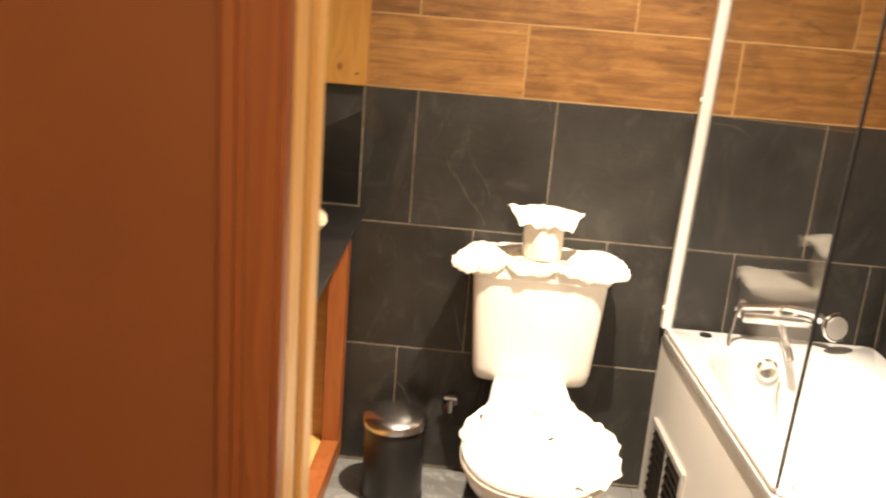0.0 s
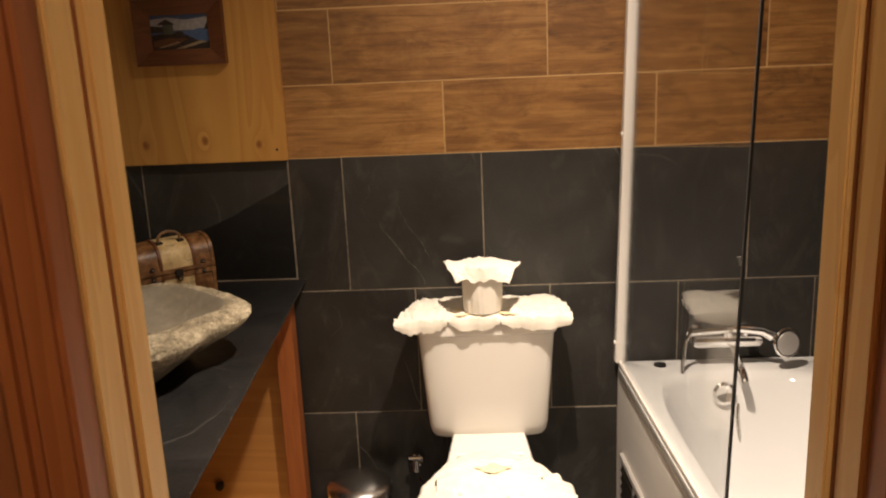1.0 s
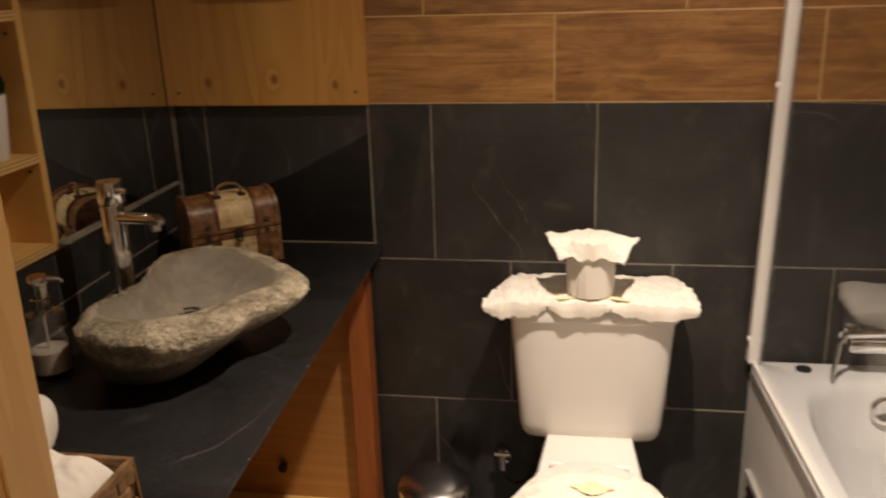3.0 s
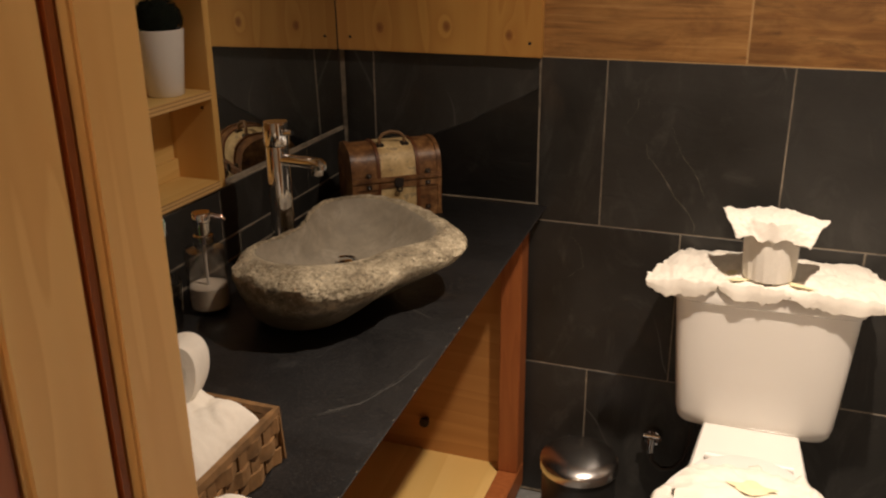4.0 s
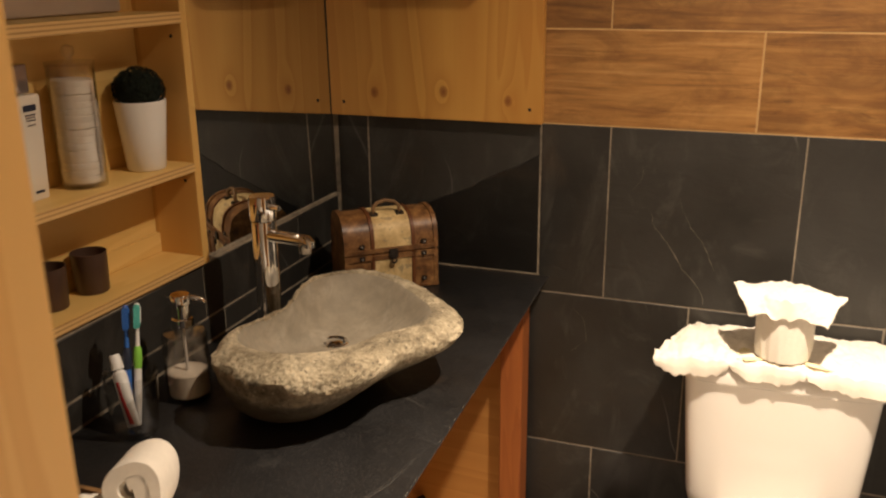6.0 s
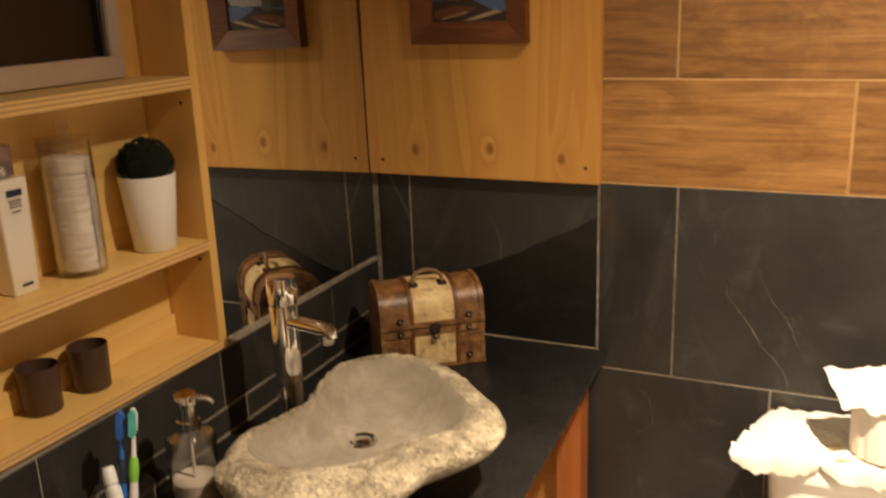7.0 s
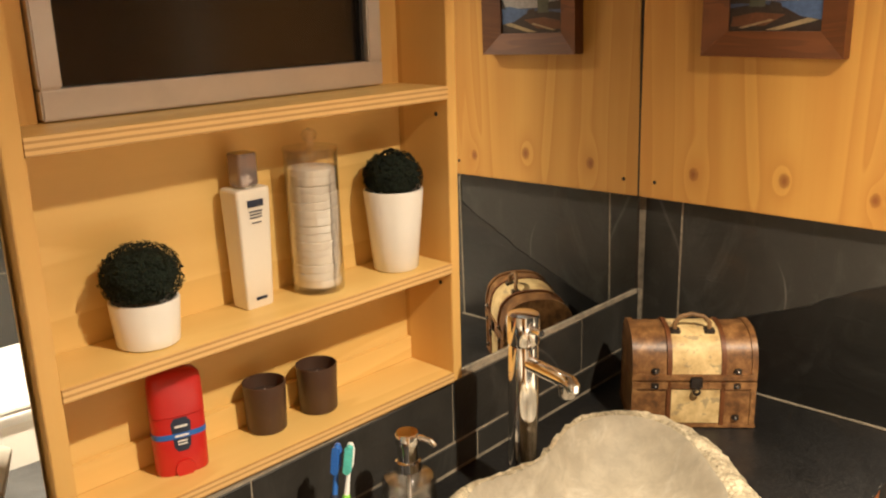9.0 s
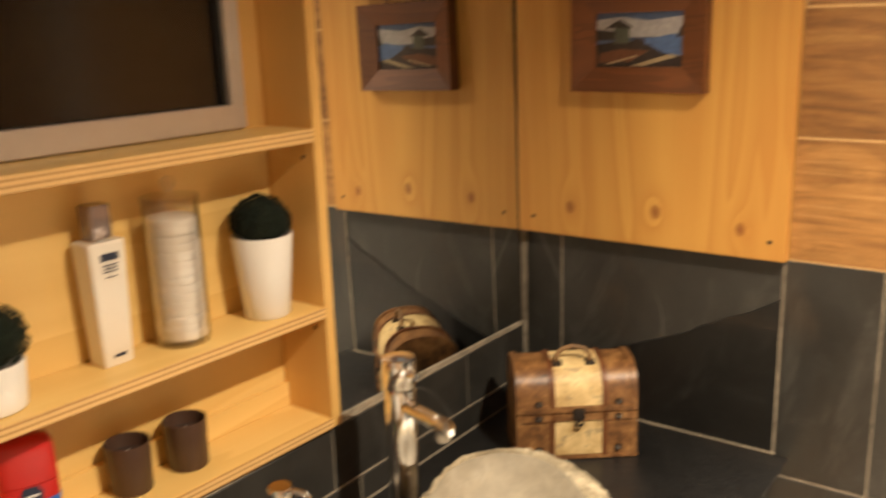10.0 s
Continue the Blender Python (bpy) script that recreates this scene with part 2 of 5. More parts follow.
M["alu"] = plain("aluminium", (0.66, 0.63, 0.60), 0.42, 0.6, vary=0.05, scale=40, bump=0.03)
M["black"] = plain("black_plastic", (0.02, 0.019, 0.018), 0.4, vary=0.2, scale=20, bump=0.02)
M["dark_metal"] = plain("dark_metal", (0.055, 0.045, 0.038), 0.45, 0.7, vary=0.3, scale=50, bump=0.1)
M["rubber"] = plain("black_seal", (0.012, 0.012, 0.012), 0.6)
M["scuff"] = plain("pale_scuff", (0.026, 0.024, 0.021), 0.7, vary=0.75, scale=220, bump=0.1)
M["vein"] = plain("mineral_vein", (0.15, 0.132, 0.105), 0.7, vary=0.5, scale=90)
M["floor_tile"] = slate("floor_slate", (0.15, 0.15, 0.145), 0.5)
M["ceiling"] = plain("ceiling_paint", (0.50, 0.44, 0.36), 0.9, vary=0.03)
M["hall"] = pine("hall_boards", (0.5, 0.28, 0.11), (0.36, 0.18, 0.06), "z")
M["glass"] = glass("clear_glass")
M["acrylic"] = glass("clear_acrylic", (0.975, 0.965, 0.95), 0.08, 1.455, 1.9)
M["tumbler"] = glass("tumbler_glass", (0.975, 0.975, 0.97), 0.06, 1.45, 1.8)
M["frost"] = plain("smoked_glass", (0.072, 0.038, 0.025), 0.42, vary=0.15, scale=20, bump=0.02)
m = Nodes("mirror_silver", 0.0, 1.0)
M["mirror"] = m.done((0.80, 0.82, 0.81))
m = Nodes("night_pane", 0.16)
M["night"] = m.done(m.ramp(m.noise(60, 3), (0.3, (0.006, 0.0055, 0.005)), (0.7, (0.014, 0.012, 0.010))))


def stone():
    """The rough crust of the rim: pale grains over a darker matrix, deeply pitted. Below it, smoother dark stone with
    the underside's shade in its colour.
    """
    n = Nodes("river_stone_crust", 0.72)
    a = n.noise(11, 8, 0.66)
    b = n.noise(48, 7, 0.72, None, 0.8)
    p = n.t.nodes.new("ShaderNodeTexVoronoi")
    p.inputs["Scale"].default_value = 95
    n.link(n.mapped((1, 1, 1.3)), p.inputs["Vector"])
    c = n.ramp(a, (0.30, (0.15, 0.124, 0.080)), (0.46, (0.42, 0.352, 0.235)), (0.62, (0.74, 0.64, 0.45)))
    c = n.mix(n.math("MULTIPLY", n.ramp(b, (0.48, (0, 0, 0)), (0.66, (1, 1, 1))), 0.5), c, (0.15, 0.12, 0.076))
    pit = n.noise(130, 6, 0.75)
    c = n.mix(n.ramp(pit, (0.33, (0.85,) * 3), (0.45, (0, 0, 0))), c, (0.04, 0.032, 0.02))
    c = n.mix(n.ramp(n.noise(170, 3, 0.6), (0.60, (0, 0, 0)), (0.70, (0.7,) * 3)), c, (0.80, 0.70, 0.50))
    h = n.math("ADD", n.math("ADD", n.math("MULTIPLY", b, 1.0), n.math("MULTIPLY", pit, 0.6)), n.math("MULTIPLY", p.outputs["Distance"], 0.6))
    w = n.noise(7, 6, 0.6, n.mapped((1, 1, 3.0)), 0.8)
    # smoother lower stone, coloured darker still for the shade under the overhang
    shaded_belly = n.ramp(w, (0.32, (0.10, 0.083, 0.055)), (0.55, (0.19, 0.158, 0.106)), (0.74, (0.29, 0.24, 0.16)))
    shaded_belly = n.mix(n.math("MULTIPLY", n.noise(90, 5, 0.65), 0.4), shaded_belly, (0.08, 0.066, 0.043))
    sx = n.t.nodes.new("ShaderNodeSeparateXYZ")
    n.link(n.co, sx.inputs[0])
    # height mask: pale crust at the rim, the shade-darkened colour below
    level = n.math("ADD", sx.outputs[2], n.math("MULTIPLY", n.math("SUBTRACT", n.noise(16, 5, 0.65), 0.5), 0.07))
    crust = n.ramp(n.math("MULTIPLY", level, 10.0), (0.60, (0, 0, 0)), (0.78, (1, 1, 1)))
    return n.done(n.mix(crust, shaded_belly, c), n.math("MULTIPLY", h, n.math("ADD", 0.25, n.math("MULTIPLY", crust, 0.75))), 1.0, 0.009)


def honed():
    """The ground bowl: cool grey with pale lime runs from the back wall down to the plug."""
    n = Nodes("honed_stone", 0.72)
    a = n.noise(14, 7, 0.62)
    f = n.noise(120, 4, 0.6)
    s = n.noise(13, 6, 0.7, n.mapped((1.6, 0.8, 0.5)), 0.5)
    c = n.ramp(a, (0.3, (0.255, 0.220, 0.163)), (0.7, (0.40, 0.350, 0.265)))
    c = n.mix(n.math("MULTIPLY", n.ramp(s, (0.56, (0, 0, 0)), (0.74, (1, 1, 1))), 0.5), c, (0.58, 0.53, 0.44))
    blot = n.ramp(n.noise(38, 6, 0.7, None, 0.6), (0.42, (0, 0, 0)), (0.66, (1, 1, 1)))
    c = n.mix(n.math("MULTIPLY", blot, 0.4), c, (0.17, 0.152, 0.122))
    c = n.mix(n.math("MULTIPLY", f, 0.3), c, (0.15, 0.134, 0.105))
    return n.done(c, n.math("ADD", f, a), 0.2, 0.0015)


M["stone"], M["honed"] = stone(), honed()


def leather():
    n = Nodes("worn_brown_leather", 0.42)
    a = n.noise(34, 7, 0.68)
    b = n.noise(160, 4, 0.6)
    c = n.ramp(a, (0.33, (0.050, 0.020, 0.008)), (0.5, (0.20, 0.092, 0.030)), (0.68, (0.40, 0.215, 0.080)))
    return n.done(n.mix(n.math("MULTIPLY", b, 0.3), c, (0.07, 0.03, 0.012)), b, 0.25, 0.001)


def old_map():
    n = Nodes("old_map_paper", 0.55)
    a = n.noise(24, 5, 0.6)
    land = n.ramp(n.noise(30, 5, 0.6, n.mapped((1, 1, 1.6))), (0.56, (0, 0, 0)), (0.6, (1, 1, 1)))
    c = n.ramp(a, (0.34, (0.40, 0.26, 0.10)), (0.60, (0.72, 0.55, 0.27)))
    c = n.mix(n.math("MULTIPLY", land, 0.65), c, (0.26, 0.20, 0.12))
    return n.done(c, n.noise(120), 0.1, 0.001)


M["leather"], M["map"] = leather(), old_map()


def foliage():
    n = Nodes("dark_foliage", 0.95)
    r = n.t.nodes.new("ShaderNodeNewGeometry").outputs["Random Per Island"]
    return n.done(n.ramp(r, (0.0, (0.004, 0.007, 0.004)), (1.0, (0.012, 0.022, 0.011))))


M["leaf"] = foliage()
M["frame_wood"] = pine("frame_wood", (0.19, 0.062, 0.014), (0.085, 0.026, 0.006), "x", rough=0.55, wave=9.0)
M["wicker"] = plain("woven_wicker", (0.22, 0.12, 0.046), 0.6, vary=0.6, scale=55, bump=0.4)
M["soap"] = plain("milky_soap", (0.88, 0.81, 0.70), 0.3, vary=0.03)
M["cream"] = plain("cream_plastic", (0.80, 0.74, 0.64), 0.3, vary=0.02, scale=10, bump=0.0)
M["cap"] = plain("smoky_cap", (0.30, 0.24, 0.22), 0.12, 0.5, vary=0.1)
M["cotton"] = plain("cotton_pads", (0.85, 0.81, 0.74), 0.95, vary=0.05, scale=120, bump=0.4)
M["red"] = plain("red_plastic", (0.52, 0.018, 0.014), 0.28, vary=0.08, scale=12, bump=0.0)
M["navy"] = plain("navy_label", (0.02, 0.03, 0.06), 0.4)
M["blue"] = plain("blue_plastic", (0.03, 0.14, 0.50), 0.35)
M["teal"] = plain("teal_bristles", (0.10, 0.50, 0.45), 0.7, vary=0.2, scale=200)
M["green"] = plain("green_grip", (0.25, 0.62, 0.08), 0.4)
M["white_ink"] = plain("white_ink", (0.8, 0.8, 0.78), 0.5, vary=0.02)
M["candle"] = plain("dark_wax", (0.035, 0.02, 0.014), 0.5)

# ---- mesh helpers ----


def mesh(name, bm, material, smooth=False, bevel=0.0, segs=2):
    if bevel:
        bmesh.ops.bevel(bm, geom=[e for e in bm.edges if e.calc_face_angle(0) > 0.6], offset=bevel, segments=segs, affect="EDGES", clamp_overlap=True)
    bmesh.ops.recalc_face_normals(bm, faces=bm.faces)
    me = bpy.data.meshes.new(name)
    bm.to_mesh(me)
    bm.free()
    for mt in material if isinstance(material, (list, tuple)) else [material]:
        me.materials.append(M[mt] if isinstance(mt, str) else mt)
    if smooth:
        me.shade_smooth()
        me.set_sharp_from_angle(angle=radians(40))
    return me


def part(name, bm, material, parent=None, label="", smooth=False, bevel=0.0, segs=2):
    ob = new(name, mesh(name, bm, material, smooth, bevel, segs))
    if parent:
        ob.parent = parent
    if label:
        ob["label"] = label
    return ob


def thing(name, label, category, place=(0, 0, 0), rz=0.0, group="", kind=""):
    ob = new(name)
    ob.empty_display_size = 0.02
    ob.matrix_world = pose(*place, 0, 0, rz)
    return tagged(ob, label, category, group, kind)


def box(lo, hi, bm=None):
    bm = bm or bmesh.new()
    c = [(a + b) / 2 for a, b in zip(lo, hi)]
    d = [abs(b - a) for a, b in zip(lo, hi)]
    bmesh.ops.create_cube(bm, size=1, matrix=Matrix.Translation(c) @ Matrix.Diagonal((*d, 1)))
    return bm


def lathe(profile, segs=40, centre=(0, 0, 0), bm=None, closed=False):
    """Turns (radius, height) pairs round z."""
    bm = bm or bmesh.new()
    rings = []
    for r, z in profile:
        if r < 1e-6:
            rings.append([bm.verts.new((centre[0], centre[1], centre[2] + z))])
        else:
            rings.append([bm.verts.new((centre[0] + r * math.cos(2 * math.pi * i / segs), centre[1] + r * math.sin(2 * math.pi * i / segs), centre[2] + z)) for i in range(segs)])
    pairs = list(zip(rings, rings[1:])) + ([(rings[-1], rings[0])] if closed else [])
    for a, b in pairs:
        for i in range(segs):
            k = (i + 1) % segs
            if len(a) == 1 and len(b) == 1:
                continue
            if len(a) == 1:
                bm.faces.new((a[0], b[k], b[i]))
            elif len(b) == 1:
                bm.faces.new((a[i], a[k], b[0]))
            else:
                bm.faces.new((a[i], a[k], b[k], b[i]))
    return bm


def tube(points, radius, segs=12, bm=None, caps=True):
    """A round tube along a line of points."""
    bm = bm or bmesh.new()
    pts = [Vector(p) for p in points]
    rings, side = [], None
    for i, p in enumerate(pts):
        d = (pts[min(i + 1, len(pts) - 1)] - pts[max(i - 1, 0)]).normalized()
        if side is None:
            side = d.orthogonal().normalized()
        side = (side - d * side.dot(d)).normalized()
        up = d.cross(side)
        r = radius[i] if isinstance(radius, (list, tuple)) else radius
        rings.append([bm.verts.new(p + r * (math.cos(2 * math.pi * k / segs) * side + math.sin(2 * math.pi * k / segs) * up)) for k in range(segs)])
    for a, b in zip(rings, rings[1:]):
        for k in range(segs):
            bm.faces.new((a[k], a[(k + 1) % segs], b[(k + 1) % segs], b[k]))
    if caps:
        bm.faces.new(rings[0][::-1])
        bm.faces.new(rings[-1])
    return bm


def prism(outline, z0, z1, bm=None):
    """A flat outline of (x, y) raised from z0 to z1."""
    bm = bm or bmesh.new()
    lo = [bm.verts.new((x, y, z0)) for x, y in outline]
    hi = [bm.verts.new((x, y, z1)) for x, y in outline]
    bm.faces.new(lo[::-1])
    bm.faces.new(hi)
    n = len(outline)
    for i in range(n):
        bm.faces.new((lo[i], lo[(i + 1) % n], hi[(i + 1) % n], hi[i]))
    return bm


def loft(loops, bm=None, caps=True):
    """Skins equal loops of points."""
    bm = bm or bmesh.new()
    rows = [[bm.verts.new(p) for p in lp] for lp in loops]
    n = len(rows[0])
    for a, b in zip(rows, rows[1:]):
        for i in range(n):
            bm.faces.new((a[i], a[(i + 1) % n], b[(i + 1) % n], b[i]))
    if caps:
        bm.faces.new(rows[0][::-1])
        bm.faces.new(rows[-1])
    return bm


def rounded(cx, cy, w, d, power, z, count=40):
    """A loop between an ellipse (power 2) and a rectangle."""
    pts = []
    for i in range(count):
        a = 2 * math.pi * i / count
        c, s = math.cos(a), math.sin(a)
        pts.append((cx + w / 2 * math.copysign(abs(c) ** (2 / power), c), cy + d / 2 * math.copysign(abs(s) ** (2 / power), s), z))
    return pts


def bars(parent, name, rows, ink, x0, place):
    """Plain bars for lines of small print: (y, z, width, height) on a plane at x0."""
    for y, z, w, h in rows:
        part(name, box((x0, y - w / 2, z - h / 2), (x0 + 0.0006, y + w / 2, z + h / 2)), ink, parent)


# ---- the room ----
BACK, LEFT, RIGHT, FRONT = 2.58, -0.43, 1.66, 0.905
SKIN = 0.012


def wall(name, lo, hi, material, label, category="wall"):
    return tagged(part(name, box(lo, hi), material), label, category, kind="structure")


wall_back = wall("wall_back", (LEFT - 0.25, BACK + 0.0010, 0), (RIGHT + 0.15, BACK + 0.15, CEILING), "grout", "dark slate and wood-look tiled wall behind the toilet")
wall_right = wall("wall_right", (RIGHT + 0.0014, FRONT - 0.1, 0), (RIGHT + 0.15, BACK + 0.0014, CEILING), "grout", "dark slate tiled wall along the bath")
wall_left = wall("wall_left", (LEFT - 0.25, FRONT - 0.1, 0), (LEFT - 0.0014, BACK + 0.0014, 1.0), "grout", "tiled wall under the mirror along the worktop")
wall("wall_left_upper", (LEFT - 0.25, FRONT - 0.1, 2.02), (LEFT - 0.03, BACK + 0.0014, CEILING), "ceiling", "painted wall above the mirror")
wall("wall_left_corner", (LEFT - 0.25, 2.004, 1.0), (LEFT - 0.04, BACK + 0.0014, 2.02), "ceiling", "wall behind the mirror")
wall("wall_left_near", (LEFT - 0.25, FRONT - 0.1, 1.0), (LEFT - 0.055, 1.360, 2.02), "ceiling", "wall behind the mirror near the door")
tagged(part("floor", box((LEFT - 0.25, -2.0, -0.1), (RIGHT + 0.15, BACK + 0.15, -0.006)), "grout"), "grey tiled bathroom and hall floor", "floor", kind="structure")
tagged(part("ceiling", box((-1.6, -2.0, CEILING), (2.6, BACK + 0.15, CEILING + 0.1)), "ceiling"), "pale painted ceiling with a small recessed lamp", "ceiling", kind="structure")

# door wall, jambs and hall
JL, JR, HALL = 0.285, 0.956, 0.76
wall("wall_front_near", (LEFT - 0.25, HALL + 0.012, 0), (JL - 0.034, FRONT - 0.012, CEILING), "ceiling", "door wall beside the worktop")
wall("wall_front_far", (JR + 0.034, HALL + 0.012, 0), (RIGHT + 0.15, FRONT - 0.012, CEILING), "ceiling", "door wall at the end of the bath")
wall("wall_front_top", (JL - 0.034, HALL + 0.012, 2.06), (JR + 0.034, FRONT - 0.012, CEILING), "ceiling", "wall above the doorway")
wall("wall_hall_near", (-1.6, HALL - 0.03, 0), (JL - 0.052, HALL + 0.008, CEILING), "brown", "smooth brown painted hall wall beside the door frame")
wall("wall_hall_far", (JR + 0.052, HALL - 0.03, 0), (2.6, HALL + 0.008, CEILING), "brown", "smooth brown painted hall wall")
wall("wall_hall_left", (-1.7, -2.0, 0), (-1.6, HALL, CEILING), "hall", "pine boarded hall wall")
wall("wall_hall_right", (2.6, -2.0, 0), (2.7, HALL, CEILING), "hall", "pine boarded hall wall")
wall("wall_hall_end", (-1.7, -2.1, 0), (2.7, -2.0, CEILING), "hall", "pine boarded hall wall")


def jamb(side, name, label):
    """Stepped pine lining with a stop, a groove and a stained architrave; side is 1 for the one at x = JL."""
    x0 = JL if side > 0 else JR
    f = thing(name, label, "door frame", (x0, 0, 0), kind="structure")

    def strip(nm, xa, xb, ya, yb, mt, lab="", bev=0.003):
        part(nm, box((min(-side * xa, -side * xb), ya, 0), (max(-side * xa, -side * xb), yb, 2.06)), mt, f, lab, bevel=bev)

    strip("stop", 0.0005, 0.034, 0.866, 0.912, "jamb", "pale varnished pine edge", 0.002)
    strip("groove_strip", 0.007, 0.034, 0.855, 0.866, "red_pine", "red-brown stained strip")
    strip("lining", 0.006, 0.034, 0.800, 0.855, "jamb", "pale varnished pine lining", 0.003)
    strip("rebate", 0.010, 0.034, 0.762, 0.800, "red_pine")
    strip("architrave", -0.003, 0.030, 0.728, 0.762, "red_pine", "red-brown stained pine architrave", 0.006)
    strip("architrave_bead", 0.030, 0.056, 0.722, 0.762, "red_pine", "", 0.008)
    return f


jamb(1, "door_frame_near", "stepped pine door frame with red-brown stained edges")
jamb(-1, "door_frame_far", "stepped pine door frame beside the bath")
head = thing("door_frame_head", "stepped pine door frame head over the doorway", "door frame", kind="structure")
part("lining", box((JL - 0.03, 0.782, 2.062), (JR + 0.03, 0.91, 2.09)), "jamb", head, bevel=0.003)
part("architrave", box((JL - 0.05, 0.725, 2.062), (JR + 0.05, 0.78, 2.12)), "red_pine", head, bevel=0.005)


# ceiling lamp
lamp = thing("ceiling_lamp", "small round chrome recessed ceiling lamp with a warm bulb", "ceiling lamp", (0.76, 1.74, CEILING))
part("ring", lathe([(0.045, -0.001), (0.052, -0.004), (0.056, -0.001), (0.056, 0.004), (0.045, 0.004)], 40, closed=True), "chrome", lamp, smooth=True)
lamp2 = thing("ceiling_lamp", "small round chrome recessed ceiling lamp in the hall", "ceiling lamp", (0.75, -0.75, CEILING))
part("ring", lathe([(0.045, -0.001), (0.052, -0.004), (0.056, -0.001), (0.056, 0.004), (0.045, 0.004)], 40, closed=True), "chrome", lamp2, smooth=True)

# mirrors and their lower rail
for nm, y0, y1, lab in (("mirror", 2.006, 2.5555, "plain wall mirror between the shelf niche and the corner"), ("mirror", 0.93, 1.358, "plain wall mirror beside the shelf niche")):
    mo = thing(nm, lab, "mirror")
    mo.matrix_world = pose(LEFT, 2.562, 1.0, 0, -0.7, -1.2) @ Matrix.Translation((0, -2.562, -1.0))
    part("pane", box((-0.006, y0, 1.008), (0, y1, 2.015)), "mirror", mo)
    part("lower_rail", box((-0.006, y0, 0.999), (0.003, y1, 1.0075)), "grout", mo, "thin pale lower rail")
    if y1 > 2:
        part("side_rail", box((-0.006, y1, 0.999), (0.002, y1 + 0.0035, 2.015)), "dark_metal", mo, "thin dark side rail")

# ---- worktop and vanity ----
TOP = 0.84
FX = lambda y: 0.108 + (2.57 - y) * 0.028
worktop = tagged(part("worktop", loft([[(LEFT + 0.002, 0.93, z), (FX(0.93) - q, 0.93, z), (FX(2.573) - q, 2.573, z), (LEFT + 0.002, 2.573, z)] for z, q in ((TOP - 0.028, 0.022), (TOP - 0.006, 0.004), (TOP - 0.0012, 0.0), (TOP, 0.0015))]), "slate_top"), "black slate worktop with pale scratches and a chipped front edge", "worktop")
joint = part("sealant", box((-0.428, BACK - 0.008, TOP), (0.085, BACK - 0.002, TOP + 0.004)), "grout", worktop, "pale sealant line", bevel=0.002)
part("sealant", box((0.077, BACK - 0.003, TOP - 0.05), (0.083, BACK - 0.0005, 1.19)), "grout", wall_back, "pale sealant line", bevel=0.002)

SCRATCH = ((-0.02, 1.502), (0.027, 1.520), (0.069, 1.563), (0.100, 1.645), (0.119, 1.782))
for k, (lo, hi, wd, shift) in enumerate(((0.0, 1.0, 0.0026, 0.0), (0.25, 0.55, 0.0046, 0.002), (0.05, 0.5, 0.0014, -0.005), (0.45, 0.95, 0.0012, 0.004))):
    bm = bmesh.new()
    row = []
    for i in range(49):
        u = (lo + (hi - lo) * i / 48) * (len(SCRATCH) - 1.001)
        j = int(u)
        p, q = Vector(SCRATCH[j]), Vector(SCRATCH[j + 1])
        c, d = p.lerp(q, u - j), (q - p).normalized()
        w = wd * math.sin(math.pi * i / 48) * (0.55 + 0.9 * abs(noise.noise(Vector((i * 0.45, k * 7, 0)))))
        off = shift + 0.0015 * noise.noise(Vector((i * 0.2, k * 3, 5)))
        row.append([bm.verts.new((c.x - d.y * (off + e * w), c.y + d.x * (off + e * w), TOP + 0.0004 + 0.0001 * k)) for e in (-1, 1)])
    for p, q in zip(row, row[1:]):
        bm.faces.new((p[0], p[1], q[1], q[0]))
    part("scratch", bm, "scuff", worktop, "pale scratch in the slate")
rng = random.Random(17)
for k in range(26):
    y = rng.uniform(1.15, 2.5)
    w, h = rng.uniform(0.0008, 0.0026), rng.uniform(0.0005, 0.0011)
    part("chip", prism([(-h, -w), (h * 0.7, -w * 0.6), (h, w * 0.4), (-h * 0.3, w), (-h * 1.2, w * 0.2)], 0, 0.0006), "vein", worktop, "pale chip in the slate edge").matrix_local = pose(FX(y) - 0.0025, y, TOP - 0.0002)
vanity = thing("vanity_unit", "open pine and plywood vanity frame under the slate worktop", "vanity unit")
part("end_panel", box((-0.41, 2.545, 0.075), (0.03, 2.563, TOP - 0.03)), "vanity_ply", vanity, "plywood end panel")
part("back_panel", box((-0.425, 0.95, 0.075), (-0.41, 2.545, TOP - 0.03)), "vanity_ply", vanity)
part("bottom_board", box((-0.41, 0.95, 0.072), (0.03, 2.545, 0.09)), "ply", vanity, "pale plywood bottom board")
part("post", box((0.012, 2.50, 0.10), (0.066, 2.565, TOP - 0.03)), "red_pine", vanity, "red-brown pine post", bevel=0.003)
part("lower_rail", box((0.012, 0.95, 0.03), (0.066, 2.565, 0.10)), "red_pine", vanity, "red-brown pine lower rail", bevel=0.003)
part("upper_rail", box((0.012, 0.95, TOP - 0.075), (0.05, 2.50, TOP - 0.03)), "red_pine", vanity, bevel=0.003)
part("post", box((0.012, 0.95, 0.10), (0.066, 1.0, TOP - 0.03)), "red_pine", vanity, bevel=0.003)
part("knob", lathe([(0, 0.0), (0.008, 0.0), (0.008, 0.012), (0.014, 0.016), (0.013, 0.024), (0, 0.026)], 20), "dark_metal", vanity, "small dark metal tap knob", smooth=True).matrix_local = pose(-0.21, 2.545, 0.19, 90)

